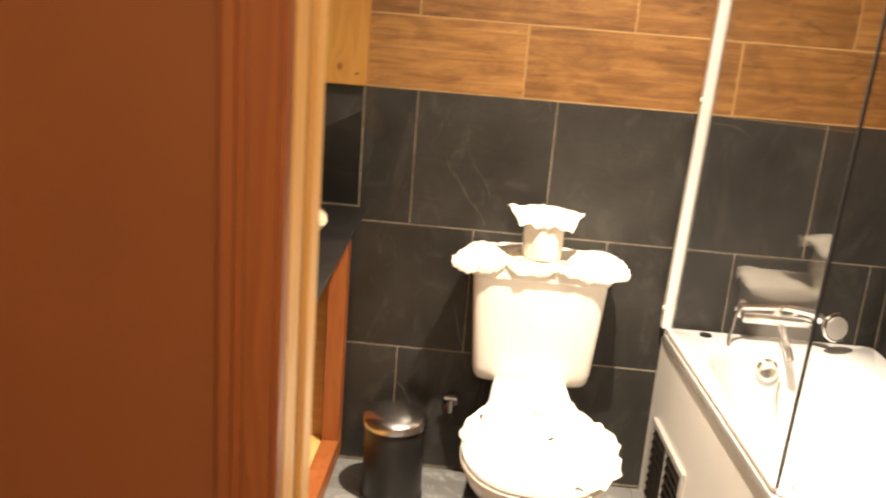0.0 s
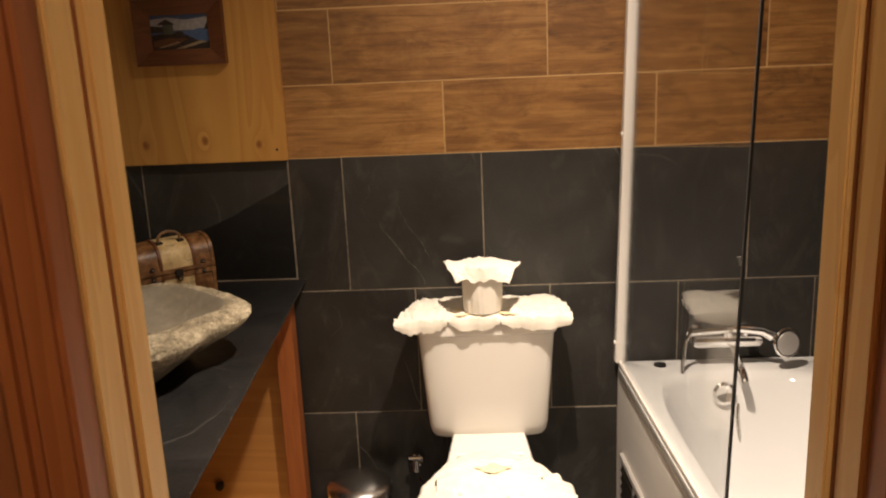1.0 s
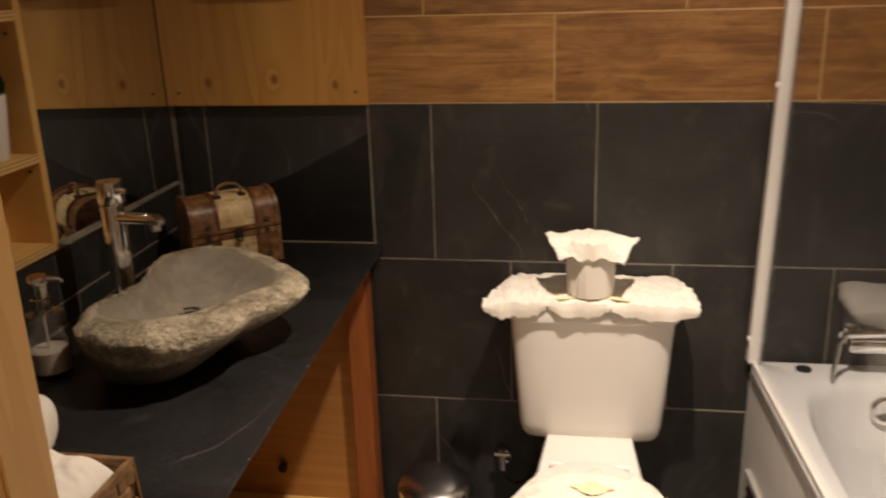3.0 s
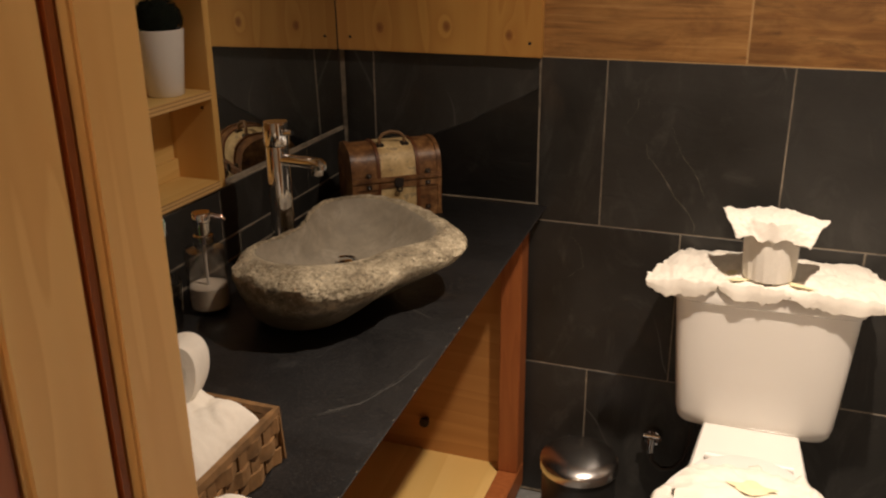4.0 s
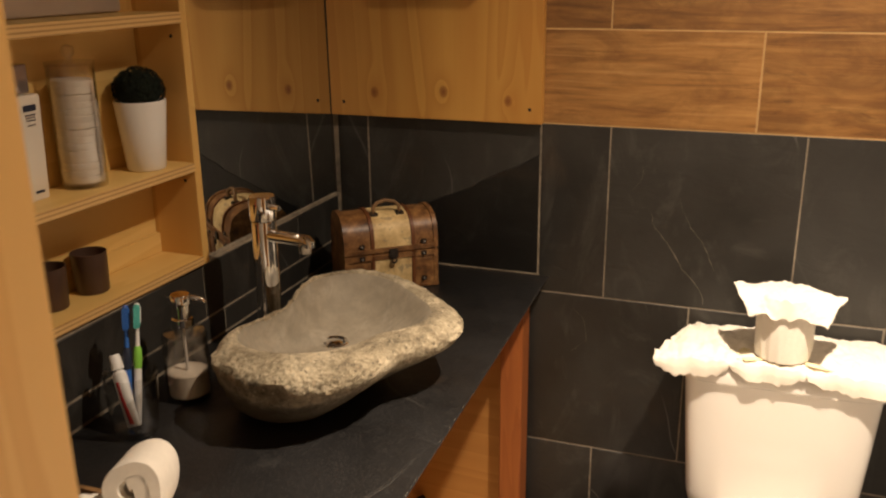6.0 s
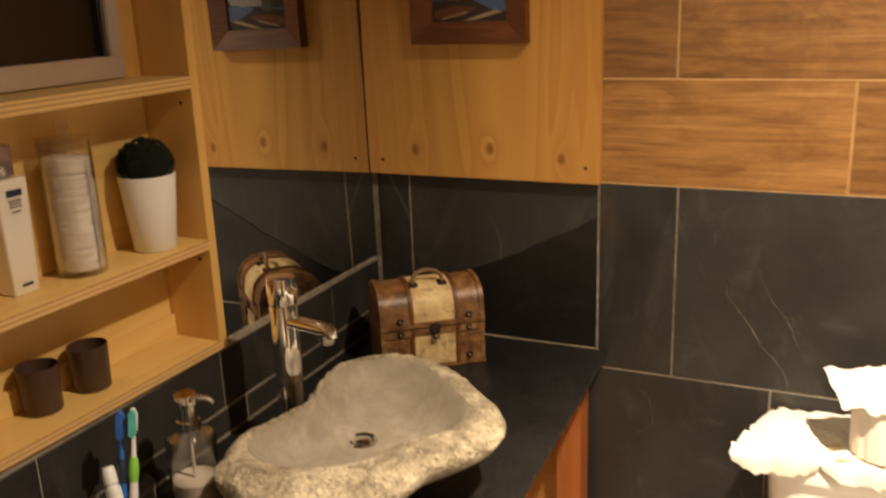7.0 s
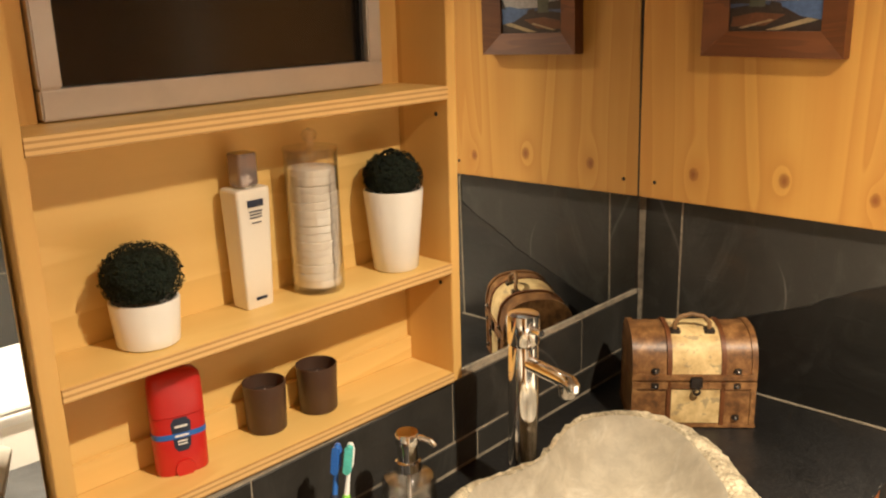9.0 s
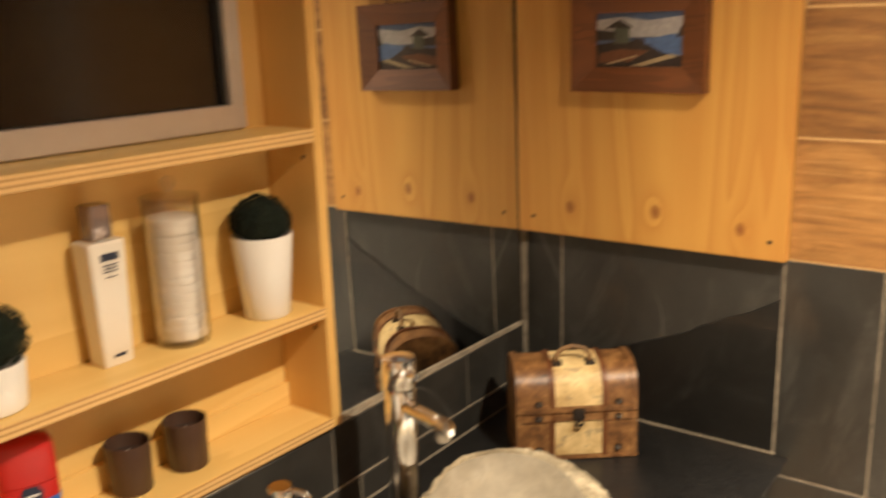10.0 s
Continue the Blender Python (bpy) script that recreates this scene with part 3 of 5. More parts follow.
# ---- shelf niche in the left wall ----
NF, NB, Y0, Y1 = LEFT + 0.008, -0.526, 1.384, 1.984
SLANT = Matrix.Translation((NF, 1.99, 0)) @ pose(0, 0, 0, 0, 0, -1.7) @ Matrix.Translation((-NF, -1.99, 0))
niche = thing("shelf_niche", "pale plywood shelf box set into the mirror wall", "shelf")
niche.matrix_world = SLANT
part("back", box((NB - 0.012, Y0 - 0.022, 1.004), (NB, Y1 + 0.02, 1.468)), "ply", niche)
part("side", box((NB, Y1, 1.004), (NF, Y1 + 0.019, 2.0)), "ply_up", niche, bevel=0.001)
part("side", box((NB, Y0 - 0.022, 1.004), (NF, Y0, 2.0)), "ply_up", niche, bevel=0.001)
for z0, z1 in ((1.004, 1.020), (1.183, 1.200), (1.447, 1.467)):
    sh = part("shelf", box((NB, Y0, z0), (NF - 0.001, Y1, z1)), "ply", niche, bevel=0.001)
    part("edge", box((NF - 0.001, Y0, z0 + 0.0005), (NF + 0.0012, Y1, z1 - 0.0005)), "ply_edge", sh, "layered plywood edge")
part("batten", box((NB, Y0, 1.020), (NB + 0.010, Y1, 1.058)), "ply", niche, "low plywood batten", bevel=0.001)
part("top", box((NB, Y0, 1.985), (NF, Y1, 2.0)), "ply", niche)
for y0, y1 in ((Y0, 1.441), (1.945, Y1)):
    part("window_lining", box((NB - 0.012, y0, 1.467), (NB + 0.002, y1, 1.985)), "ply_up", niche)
for y, z in ((Y1 - 0.0006, 1.425), (Y1 - 0.0006, 1.165)):
    part("screw", lathe([(0, 0.0), (0.0035, 0.0), (0.003, 0.001), (0, 0.001)], 12), "dark_metal", niche).matrix_local = pose(-0.445, y, z, 90)

win = thing("window_1", "aluminium framed window with a black night pane above the shelves", "window", kind="structure")
win.matrix_world = SLANT
WX, WY0, WY1, WZ0, WZ1 = NB + 0.008, 1.443, 1.943, 1.469, 1.983
for nm, lo, hi in (("frame_bottom", (WY0, WZ0), (WY1, WZ0 + 0.034)), ("frame_top", (WY0, WZ1 - 0.034), (WY1, WZ1)), ("frame_side", (WY0, WZ0 + 0.034), (WY0 + 0.026, WZ1 - 0.034)), ("frame_side", (WY1 - 0.026, WZ0 + 0.034), (WY1, WZ1 - 0.034))):
    part(nm, box((WX - 0.03, lo[0], lo[1]), (WX + 0.006, hi[0], hi[1])), "alu", win, bevel=0.002)
part("pane", box((WX - 0.02, WY0 + 0.02, WZ0 + 0.03), (WX - 0.012, WY1 - 0.02, WZ1 - 0.03)), "night", win, "black night pane")
part("glazing_bead", box((WX - 0.012, WY1 - 0.032, WZ0 + 0.034), (WX - 0.004, WY1 - 0.026, WZ1 - 0.034)), "rubber", win)
wall("wall_left_behind", (LEFT - 0.25, 1.360, 1.0), (NB - 0.065, 2.004, 2.02), "ceiling", "wall behind the shelf niche")

# ---- pine board with pictures ----
board = tagged(part("pine_board", box((-0.434, 2.556, 1.200), (0.086, 2.576, 2.02)), "panel", bevel=0.0015), "knotty pine board hung on the slate wall", "wall board")
for x, z in ((-0.398, 1.232), (0.058, 1.232)):
    part("screw", lathe([(0, 0), (0.004, 0), (0.0035, 0.0012), (0, 0.0012)], 12), "dark_metal", board, "dark screw head").matrix_local = pose(x, 2.556, z, 90)


def picture(z0, ground, label):
    p = thing("framed_picture", label, "picture", (-0.178, 2.556, z0), group="pictures on the pine board")
    w, h, b, d = 0.246, 0.178, 0.043, 0.03
    outer = [(-w / 2, 0), (w / 2, 0), (w / 2, h), (-w / 2, h)]
    inner = [(-w / 2 + b, b), (w / 2 - b, b), (w / 2 - b, h - b), (-w / 2 + b, h - b)]
    for i in range(4):
        k = (i + 1) % 4
        bm = bmesh.new()
        o0, o1, n1, n0 = outer[i], outer[k], inner[k], inner[i]
        back = [bm.verts.new((x, -0.001, z)) for x, z in (o0, o1, n1, n0)]
        front = [bm.verts.new((x, y, z)) for (x, z), y in zip((o0, o1, n1, n0), (-d, -d, -d + 0.012, -d + 0.012))]
        bm.faces.new(back)
        bm.faces.new(front[::-1])
        for a in range(4):
            bm.faces.new((back[a], back[(a + 1) % 4], front[(a + 1) % 4], front[a]))
        part("frame_rail", bm, "frame_wood", p, bevel=0.002)
    x0, x1, y0, y1 = -w / 2 + b, w / 2 - b, b, h - b
    W, H = x1 - x0, y1 - y0
    art = part("painting", box((x0, -0.012, y0), (x1, -0.008, y1)), ground, p, "small painting of a hut on a hill")

    def patch(pts, mt, k):
        part("paint_patch", prism([(x0 + u * W, y0 + v * H) for u, v in pts], 0.012 + 0.0004 * k, 0.0124 + 0.0004 * k), mt, art).matrix_local = pose(0, 0, 0, 90)

    patch(((0, 0.55), (1, 0.55), (1, 0.92), (0.6, 0.85), (0.3, 0.93), (0, 0.88)), "art_cloud", 1)
    patch(((0.45, 0.2), (1, 0.2), (1, 0.58), (0.86, 0.6), (0.7, 0.54), (0.45, 0.5)), "art_sea", 2)
    patch(((0, 0), (1, 0), (1, 0.2), (0.78, 0.26), (0.6, 0.42), (0.35, 0.5), (0, 0.42)), "art_earth", 3)
    patch(((0.02, 0.08), (0.4, 0.1), (0.62, 0.3), (0.3, 0.34), (0.04, 0.26)), "art_rust", 4)
    patch(((0.4, 0.02), (0.55, 0.02), (0.96, 0.2), (0.85, 0.24)), "art_path", 4)
    patch(((0.1, 0.06), (0.16, 0.05), (0.5, 0.2), (0.46, 0.22)), "art_path", 5)
    patch(((0.21, 0.44), (0.39, 0.44), (0.39, 0.74), (0.21, 0.74)), "art_hut", 4)
    patch(((0.1, 0.72), (0.27, 0.88), (0.44, 0.72)), "art_roof", 5)
    patch(((0, 0.5), (0.22, 0.5), (0.22, 0.66), (0, 0.7)), "art_roof", 5)
    patch(((0.42, 0.36), (0.58, 0.34), (0.56, 0.5), (0.45, 0.54)), "art_roof", 4)
    patch(((0.93, 0.55), (1, 0.55), (1, 0.8), (0.95, 0.66)), "art_roof", 5)
    return p


for nm, c in (("art_sky", (0.06, 0.09, 0.17)), ("art_cloud", (0.34, 0.32, 0.32)), ("art_sea", (0.07, 0.12, 0.25)), ("art_earth", (0.03, 0.02, 0.018)), ("art_rust", (0.12, 0.045, 0.02)), ("art_path", (0.30, 0.23, 0.13)), ("art_hut", (0.08, 0.09, 0.065)), ("art_roof", (0.035, 0.025, 0.022))):
    M[nm] = plain(nm, c, 0.4, vary=0.35, scale=140, bump=0.3)
picture(1.478, "art_sky", "small painted landscape in a wide brown wooden frame")
picture(1.672, "art_sky", "upper painted landscape in a wide brown wooden frame")
for x in (-0.235, -0.135):
    tagged(part("picture_cord", tube([(x, 2.545, 1.650), (x + 0.002, 2.538, 1.662), (x, 2.545, 1.676)], 0.0035, 8), "wicker", smooth=True), "short brown cord joining two picture frames", "cord", group="picture cords")

# ---- stone basin ----


def basin():
    b = thing("stone_basin", "rough grey river-stone wash basin with a honed bowl", "basin", (-0.09, 1.915, TOP))
    co = ((0.2051, 0.0), (-0.0022, 0.0025), (-0.0445, 0.0082), (0.0244, 0.0025), (0.0003, 0.0085))
    n = 240

    def radius(a):
        """The outline: two lobes with a shallow waist on the side of the room."""
        return sum(c * math.cos(k * a) + s * math.sin(k * a) for k, (c, s) in enumerate(co)) - 0.016 * math.exp(-(((a + 0.42 + math.pi) % (2 * math.pi) - math.pi) / 0.36) ** 2)

    def lumpy(v, amount):
        return v + v.normalized() * amount * (noise.fractal(v * 13, 0.9, 2.1, 4) * 0.5 + 0.65 * noise.noise(v * 42) + 0.5 * noise.noise(v * 90) + 0.35 * noise.noise(v * 180))

    def edge(a):
        """The lip of the bowl, off centre towards the wall."""
        r = radius(a)
        near = max(0.0, math.cos(a + 1.13)) ** 2
        r *= 1 - 0.22 * near
        return Vector((r * math.cos(a) * 0.76 - 0.022, r * math.sin(a) * 0.80 + 0.014, 0))

    waste = Vector((-0.062, 0.066, 0))
    under = [(0.44, 0.000, 0.0), (0.54, 0.003, 0.001), (0.62, 0.011, 0.003), (0.69, 0.022, 0.004), (0.755, 0.034, 0.004), (0.815, 0.047, 0.005), (0.87, 0.059, 0.006), (0.915, 0.070, 0.007), (0.95, 0.080, 0.008), (0.98, 0.089, 0.009), (1.0, 0.099, 0.009), (0.99, 0.109, 0.009), (0.95, 0.117, 0.008)]
    crest = [(0.16, 0.121, 0.007), (0.34, 0.1235, 0.006), (0.52, 0.124, 0.004), (0.70, 0.1225, 0.0025), (0.86, 0.119, 0.0012), (1.0, 0.113, 0.0004)]
    bowl = [(0.95, 0.105), (0.89, 0.093), (0.81, 0.080), (0.70, 0.067), (0.57, 0.056), (0.43, 0.049), (0.30, 0.045), (0.20, 0.043), (0.12, 0.042)]
    bm = bmesh.new()
    rows = []
    turn = [2 * math.pi * i / n for i in range(n)]
    sway = lambda a: 1 + 0.03 * math.cos(a - 2.4) + 0.05 * max(0.0, math.cos(a + 1.13)) + 0.03 * math.sin(3 * a + 0.6)
    lift = lambda a, low: 1 - 0.34 * low * max(0.0, math.cos(a - 0.12)) ** 2
    for f, h, amt in under:
        low = max(0.0, 1 - h / 0.085)
        rows.append([bm.verts.new(lumpy(Vector((radius(a) * f * lift(a, low) * math.cos(a) - 0.046 * low, radius(a) * f * lift(a, low) * math.sin(a) - 0.034 * low, h * sway(a) + 0.001)), amt)) for a in turn])
    for t, h, amt in crest:
        rows.append([bm.verts.new(lumpy((Vector((radius(a) * 0.945 * math.cos(a), radius(a) * 0.945 * math.sin(a), 0)).lerp(edge(a), t)) + Vector((0, 0, h * sway(a) + 0.001)), amt)) for a in turn])
    for k, h in bowl:
        rows.append([bm.verts.new(waste.lerp(edge(a), k) + Vector((0, 0, h * (1 + (sway(a) - 1) * k) + 0.001))) for a in turn])
    for j, (p, q) in enumerate(zip(rows, rows[1:])):
        for i in range(n):
            bm.faces.new((p[i], p[(i + 1) % n], q[(i + 1) % n], q[i])).material_index = 1 if j >= len(under) + len(crest) - 2 else 0
    bm.faces.new(rows[0][::-1])
    bm.faces.new(rows[-1]).material_index = 1
    part("stone", bm, ["stone", "honed"], b, smooth=True)
    part("drain", lathe([(0, 0.047), (0.010, 0.0475), (0.017, 0.044), (0.019, 0.0445), (0.024, 0.046), (0.027, 0.044), (0.027, 0.038)], 32, (waste.x, waste.y, 0)), "chrome", b, "chrome plug hole", smooth=True)
    part("drain_slot", lathe([(0.017, 0.0452), (0.0195, 0.0453)], 32, (waste.x, waste.y, 0)), "rubber", b)


basin()


def faucet():
    f = thing("faucet", "tall chrome single-lever basin tap standing on the worktop", "tap", (-0.287, 1.987, TOP), -20)
    part("base", lathe([(0, 0), (0.028, 0), (0.028, 0.006), (0.023, 0.008), (0.0, 0.008)], 40), "chrome", f, smooth=True)
    part("column", lathe([(0.0, 0.007), (0.0225, 0.007), (0.0225, 0.258), (0.0215, 0.262), (0, 0.262)], 40), "chrome", f, smooth=True)
    part("lever_cap", lathe([(0, 0.264), (0.0235, 0.264), (0.0245, 0.267), (0.0245, 0.300), (0.023, 0.308), (0.0, 0.3105)], 40), "chrome", f, smooth=True)
    sp = part("spout", tube([(0.01, 0, 0.236), (0.06, 0, 0.240), (0.100, 0, 0.243), (0.118, 0, 0.2440), (0.1225, 0, 0.2405), (0.1235, 0, 0.2340)], [0.0112, 0.0112, 0.0110, 0.0108, 0.0100, 0.0085], 28), "chrome", f, smooth=True)
    part("aerator", lathe([(0, 0), (0.0105, 0), (0.0115, 0.003), (0.0115, 0.018), (0, 0.018)], 24), "steel", sp, smooth=True).matrix_local = pose(0.110, 0, 0.222)
    part("lever", tube([(0.02, 0.0, 0.288), (0.034, 0, 0.291), (0.047, 0, 0.292)], [0.006, 0.0055, 0.005], 16), "chrome", f, smooth=True)


faucet()


def chest():
    w, d, hb, hl = 0.214, 0.138, 0.090, 0.082
    c = thing("treasure_chest", "small brown leather treasure chest with map panels and dark studs, closed", "box", (-0.205, 2.374, TOP), 38.5)
    yb = d

    def lidline(y):
        u = (y - d / 2) / (d / 2)
        return hb + 0.026 + (hl - 0.026) * math.sqrt(max(0, 1 - min(1, abs(u)) ** 2.6))

    def arch(x0, x1, grow, lo=True):
        ys = [(-grow) + (d + 2 * grow) * i / 24 for i in range(25)]
        prof = [(y, lidline(min(max(y * d / (d + 2 * grow) + grow * d / (d + 2 * grow), 0), d)) + grow) for y in ys]
        prof = [(-grow, hb + 0.0015)] + prof + [(d + grow, hb + 0.0015)]
        return loft([[(x, y, z) for y, z in prof] for x in (x0, x1)])

    body = part("body", box((-w / 2, 0, 0.004), (w / 2, yb, hb - 0.0005)), "leather", c, bevel=0.003)
    lid = part("lid", arch(-w / 2, w / 2, 0.0), "leather", c, smooth=True)
    part("base_strip", box((-w / 2 - 0.003, -0.003, 0), (w / 2 + 0.003, yb + 0.003, 0.008)), "leather", c, bevel=0.002)
    part("map_panel", box((-0.042, -0.0015, 0.010), (0.050, 0.0, hb - 0.016)), "map", body, "cream old-map paper")
    part("map_panel", arch(-0.042, 0.050, 0.0012), "map", lid, "cream old-map paper", smooth=True)
    for x in (-w / 2 - 0.001, w / 2 - 0.009):
        part("edge_strap", box((x, -0.003, 0.006), (x + 0.010, yb + 0.003, hb - 0.001)), "leather", body, bevel=0.001)
        part("edge_strap", arch(x, x + 0.010, 0.003), "leather", lid, smooth=True)
    for x in (-0.047, 0.046):
        part("strap", box((x, -0.004, 0.006), (x + 0.008, 0.0, hb - 0.001)), "frame_wood", body, "dark red leather strap", bevel=0.001)
        part("strap", arch(x, x + 0.008, 0.0035), "frame_wood", lid, "dark red leather strap", smooth=True)
    part("rim_strip", box((-w / 2 - 0.001, -0.004, hb - 0.015), (w / 2 + 0.001, 0.001, hb - 0.0015)), "leather", body, bevel=0.001)
    part("rim_strip", box((-w / 2 - 0.001, -0.004, hb + 0.0015), (w / 2 + 0.001, 0.001, hb + 0.013)), "leather", lid, bevel=0.001)
    part("clasp", box((-0.008, -0.008, hb - 0.012), (0.014, -0.004, hb + 0.010)), "dark_metal", c, "dark metal clasp", bevel=0.002)
    part("clasp_ring", lathe([(0.004, 0), (0.007, 0), (0.007, 0.004), (0.004, 0.004)], 16, closed=True), "dark_metal", c, smooth=True).matrix_local = pose(0.003, -0.009, hb - 0.016, 90)
    for x in (-0.068, 0.074):
        for z in (0.022, hb - 0.008, hb + 0.020):
            st = part("stud", box((x - 0.0065, -0.0055, z - 0.0055), (x + 0.0065, -0.003, z + 0.0055)), "dark_metal", c, "dark square metal stud", bevel=0.0015)
            part("rivet", lathe([(0, 0), (0.0032, 0), (0.0024, 0.0024), (0, 0.003)], 10), "steel", st, smooth=True).matrix_local = pose(x, -0.006, z, 90)
    ym = d / 2 - 0.030
    top = lidline(ym) + 0.002
    part("handle", tube([(-0.030, ym, top), (-0.030, ym, top + 0.014), (-0.020, ym + 0.004, top + 0.024), (0.0, ym + 0.006, top + 0.028), (0.020, ym + 0.004, top + 0.024), (0.030, ym, top + 0.014), (0.030, ym, top)], 0.0042, 10), "wicker", c, "dark twisted rope carrying handle", smooth=True)
    for x in (-0.030, 0.030):
        part("handle_mount", box((x - 0.009, ym - 0.009, top - 0.005), (x + 0.009, ym + 0.009, top + 0.003)), "dark_metal", c, bevel=0.001)


chest()


def dispenser():
    s = thing("soap_dispenser", "clear round soap dispenser with chrome pump, a third full", "soap dispenser", (-0.331, 1.786, TOP))
    part("bottle", lathe([(0, 0.0), (0.034, 0.0), (0.0375, 0.003), (0.0375, 0.112), (0.034, 0.120), (0.017, 0.123), (0.017, 0.130), (0.0150, 0.130), (0.0150, 0.121), (0.032, 0.117), (0.0345, 0.110), (0.0345, 0.008), (0, 0.006)], 40), "acrylic", s, "clear acrylic bottle", smooth=True)
    part("soap", lathe([(0, 0.0085), (0.0338, 0.0095), (0.0338, 0.048), (0, 0.0482)], 36), "soap", s, "milky white soap", smooth=True)
    part("collar", lathe([(0, 0.131), (0.018, 0.131), (0.018, 0.144), (0.0145, 0.146), (0.0145, 0.168), (0.0165, 0.170), (0.0165, 0.184), (0.015, 0.186), (0, 0.186)], 30), "chrome", s, smooth=True)
    part("nozzle", tube([(0.0, 0, 0.179), (0.022, 0, 0.179), (0.034, 0, 0.176), (0.040, 0, 0.170)], [0.0048, 0.0044, 0.0040, 0.0036], 14), "chrome", s, smooth=True).matrix_local = pose(0, 0, 0, 0, 0, 25)
    part("dip_tube", tube([(0, 0, 0.012), (0, 0, 0.13)], 0.0025, 10), "white_plastic", s, smooth=True)


dispenser()


def tumbler():
    s = thing("toothbrush_tumbler", "clear glass tumbler holding toothbrushes and toothpaste", "tumbler", (-0.336, 1.652, TOP))
    part("glass", lathe([(0, 0.0), (0.028, 0.0), (0.033, 0.004), (0.0365, 0.03), (0.040, 0.072), (0.041, 0.104), (0.0402, 0.1055), (0.0392, 0.104), (0.038, 0.072), (0.0345, 0.032), (0.030, 0.012), (0, 0.010)], 44), "tumbler", s, smooth=True)


tumbler()


def toothbrush(foot, tip, body, grip, bristle, label):
    a, z = Vector(foot), Vector(tip)
    t = thing("toothbrush", label, "toothbrush", foot, group="brushes in the tumbler")
    d = z - a
    p = lambda u: d * u
    part("handle", tube([p(0.02), p(0.2), p(0.35), p(0.5), p(0.62), p(0.8), p(1.0)], [0.004, 0.0055, 0.006, 0.0055, 0.004, 0.003, 0.0045], 12), body, t, smooth=True)
    part("grip", tube([p(0.48), p(0.55), p(0.62), p(0.66)], [0.0058, 0.0072, 0.0066, 0.0045], 12), grip, t, "coloured rubber grip", smooth=True)
    hd = part("head", tube([p(0.82), p(0.86), p(0.97), p(1.01)], [0.003, 0.0062, 0.0062, 0.003], 12), body, t, smooth=True)
    side = Vector((0.55, -0.75, 0.1)).normalized()
    for i in range(6):
        q = p(0.845 + 0.027 * i) + side * 0.004
        part("bristles", tube([q, q + side * 0.010], 0.0052, 10), bristle, hd, smooth=True)


toothbrush((-0.328, 1.648, TOP + 0.013), (-0.347, 1.699, TOP + 0.198), "white_ink", "green", "teal", "white and green toothbrush with teal bristles")
toothbrush((-0.340, 1.642, TOP + 0.013), (-0.362, 1.690, TOP + 0.196), "blue", "navy", "blue", "blue toothbrush with pale blue bristles")


def toothpaste():
    t = thing("toothpaste_tube", "red and white toothpaste tube standing in the tumbler", "toothpaste", (-0.325, 1.640, TOP + 0.014))
    t.matrix_world = pose(-0.327, 1.636, TOP + 0.020, -12, -22, 0)
    loops = [rounded(0, 0, w, d, 2.2, z, 28) for z, w, d in ((0, 0.026, 0.003), (0.02, 0.026, 0.010), (0.05, 0.024, 0.017), (0.085, 0.021, 0.0205), (0.092, 0.012, 0.012))]
    part("tube", loft(loops), "white_ink", t, smooth=True)
    part("stripe", loft([rounded(0, 0, w, d, 2.6, z, 28) for z, w, d in ((0.004, 0.013, 0.0055), (0.02, 0.0125, 0.0114), (0.05, 0.0115, 0.0182), (0.073, 0.011, 0.0208))]), "red", t, "red stripe", smooth=True)
    part("band", loft([rounded(0, 0, w, d, 2.2, z, 28) for z, w, d in ((0.074, 0.0224, 0.0204), (0.0865, 0.0214, 0.0212))]), "white_ink", t, "white band", smooth=True)
    part("cap", lathe([(0, 0.092), (0.010, 0.092), (0.010, 0.098), (0.0085, 0.114), (0.007, 0.116), (0, 0.116)], 20), "white_ink", t, "white screw cap", smooth=True)


toothpaste()


# ---- wicker basket with towels ----


def strand(points, width, thick, bm):
    """A flat woven strip along points, standing on edge."""
    pts = [Vector(p) for p in points]
    rows = []
    for i, p in enumerate(pts):
        d = (pts[min(i + 1, len(pts) - 1)] - pts[max(i - 1, 0)])
        flat = Vector((d.x, d.y, 0))
        nrm = Vector((-d.y, d.x, 0)).normalized() if flat.length > 1e-6 else Vector((1, 0, 0))
        up = d.normalized().cross(nrm).normalized()
        if flat.length > 1e-6 and up.z < 0:
            up = -up
        rows.append([bm.verts.new(p + nrm * a + up * b) for a, b in ((thick, -width), (thick, width), (-thick, width), (-thick, -width))])
    for a, b in zip(rows, rows[1:]):
        for k in range(4):
            bm.faces.new((a[k], a[(k + 1) % 4], b[(k + 1) % 4], b[k]))
    bm.faces.new(rows[0][::-1])
    bm.faces.new(rows[-1])


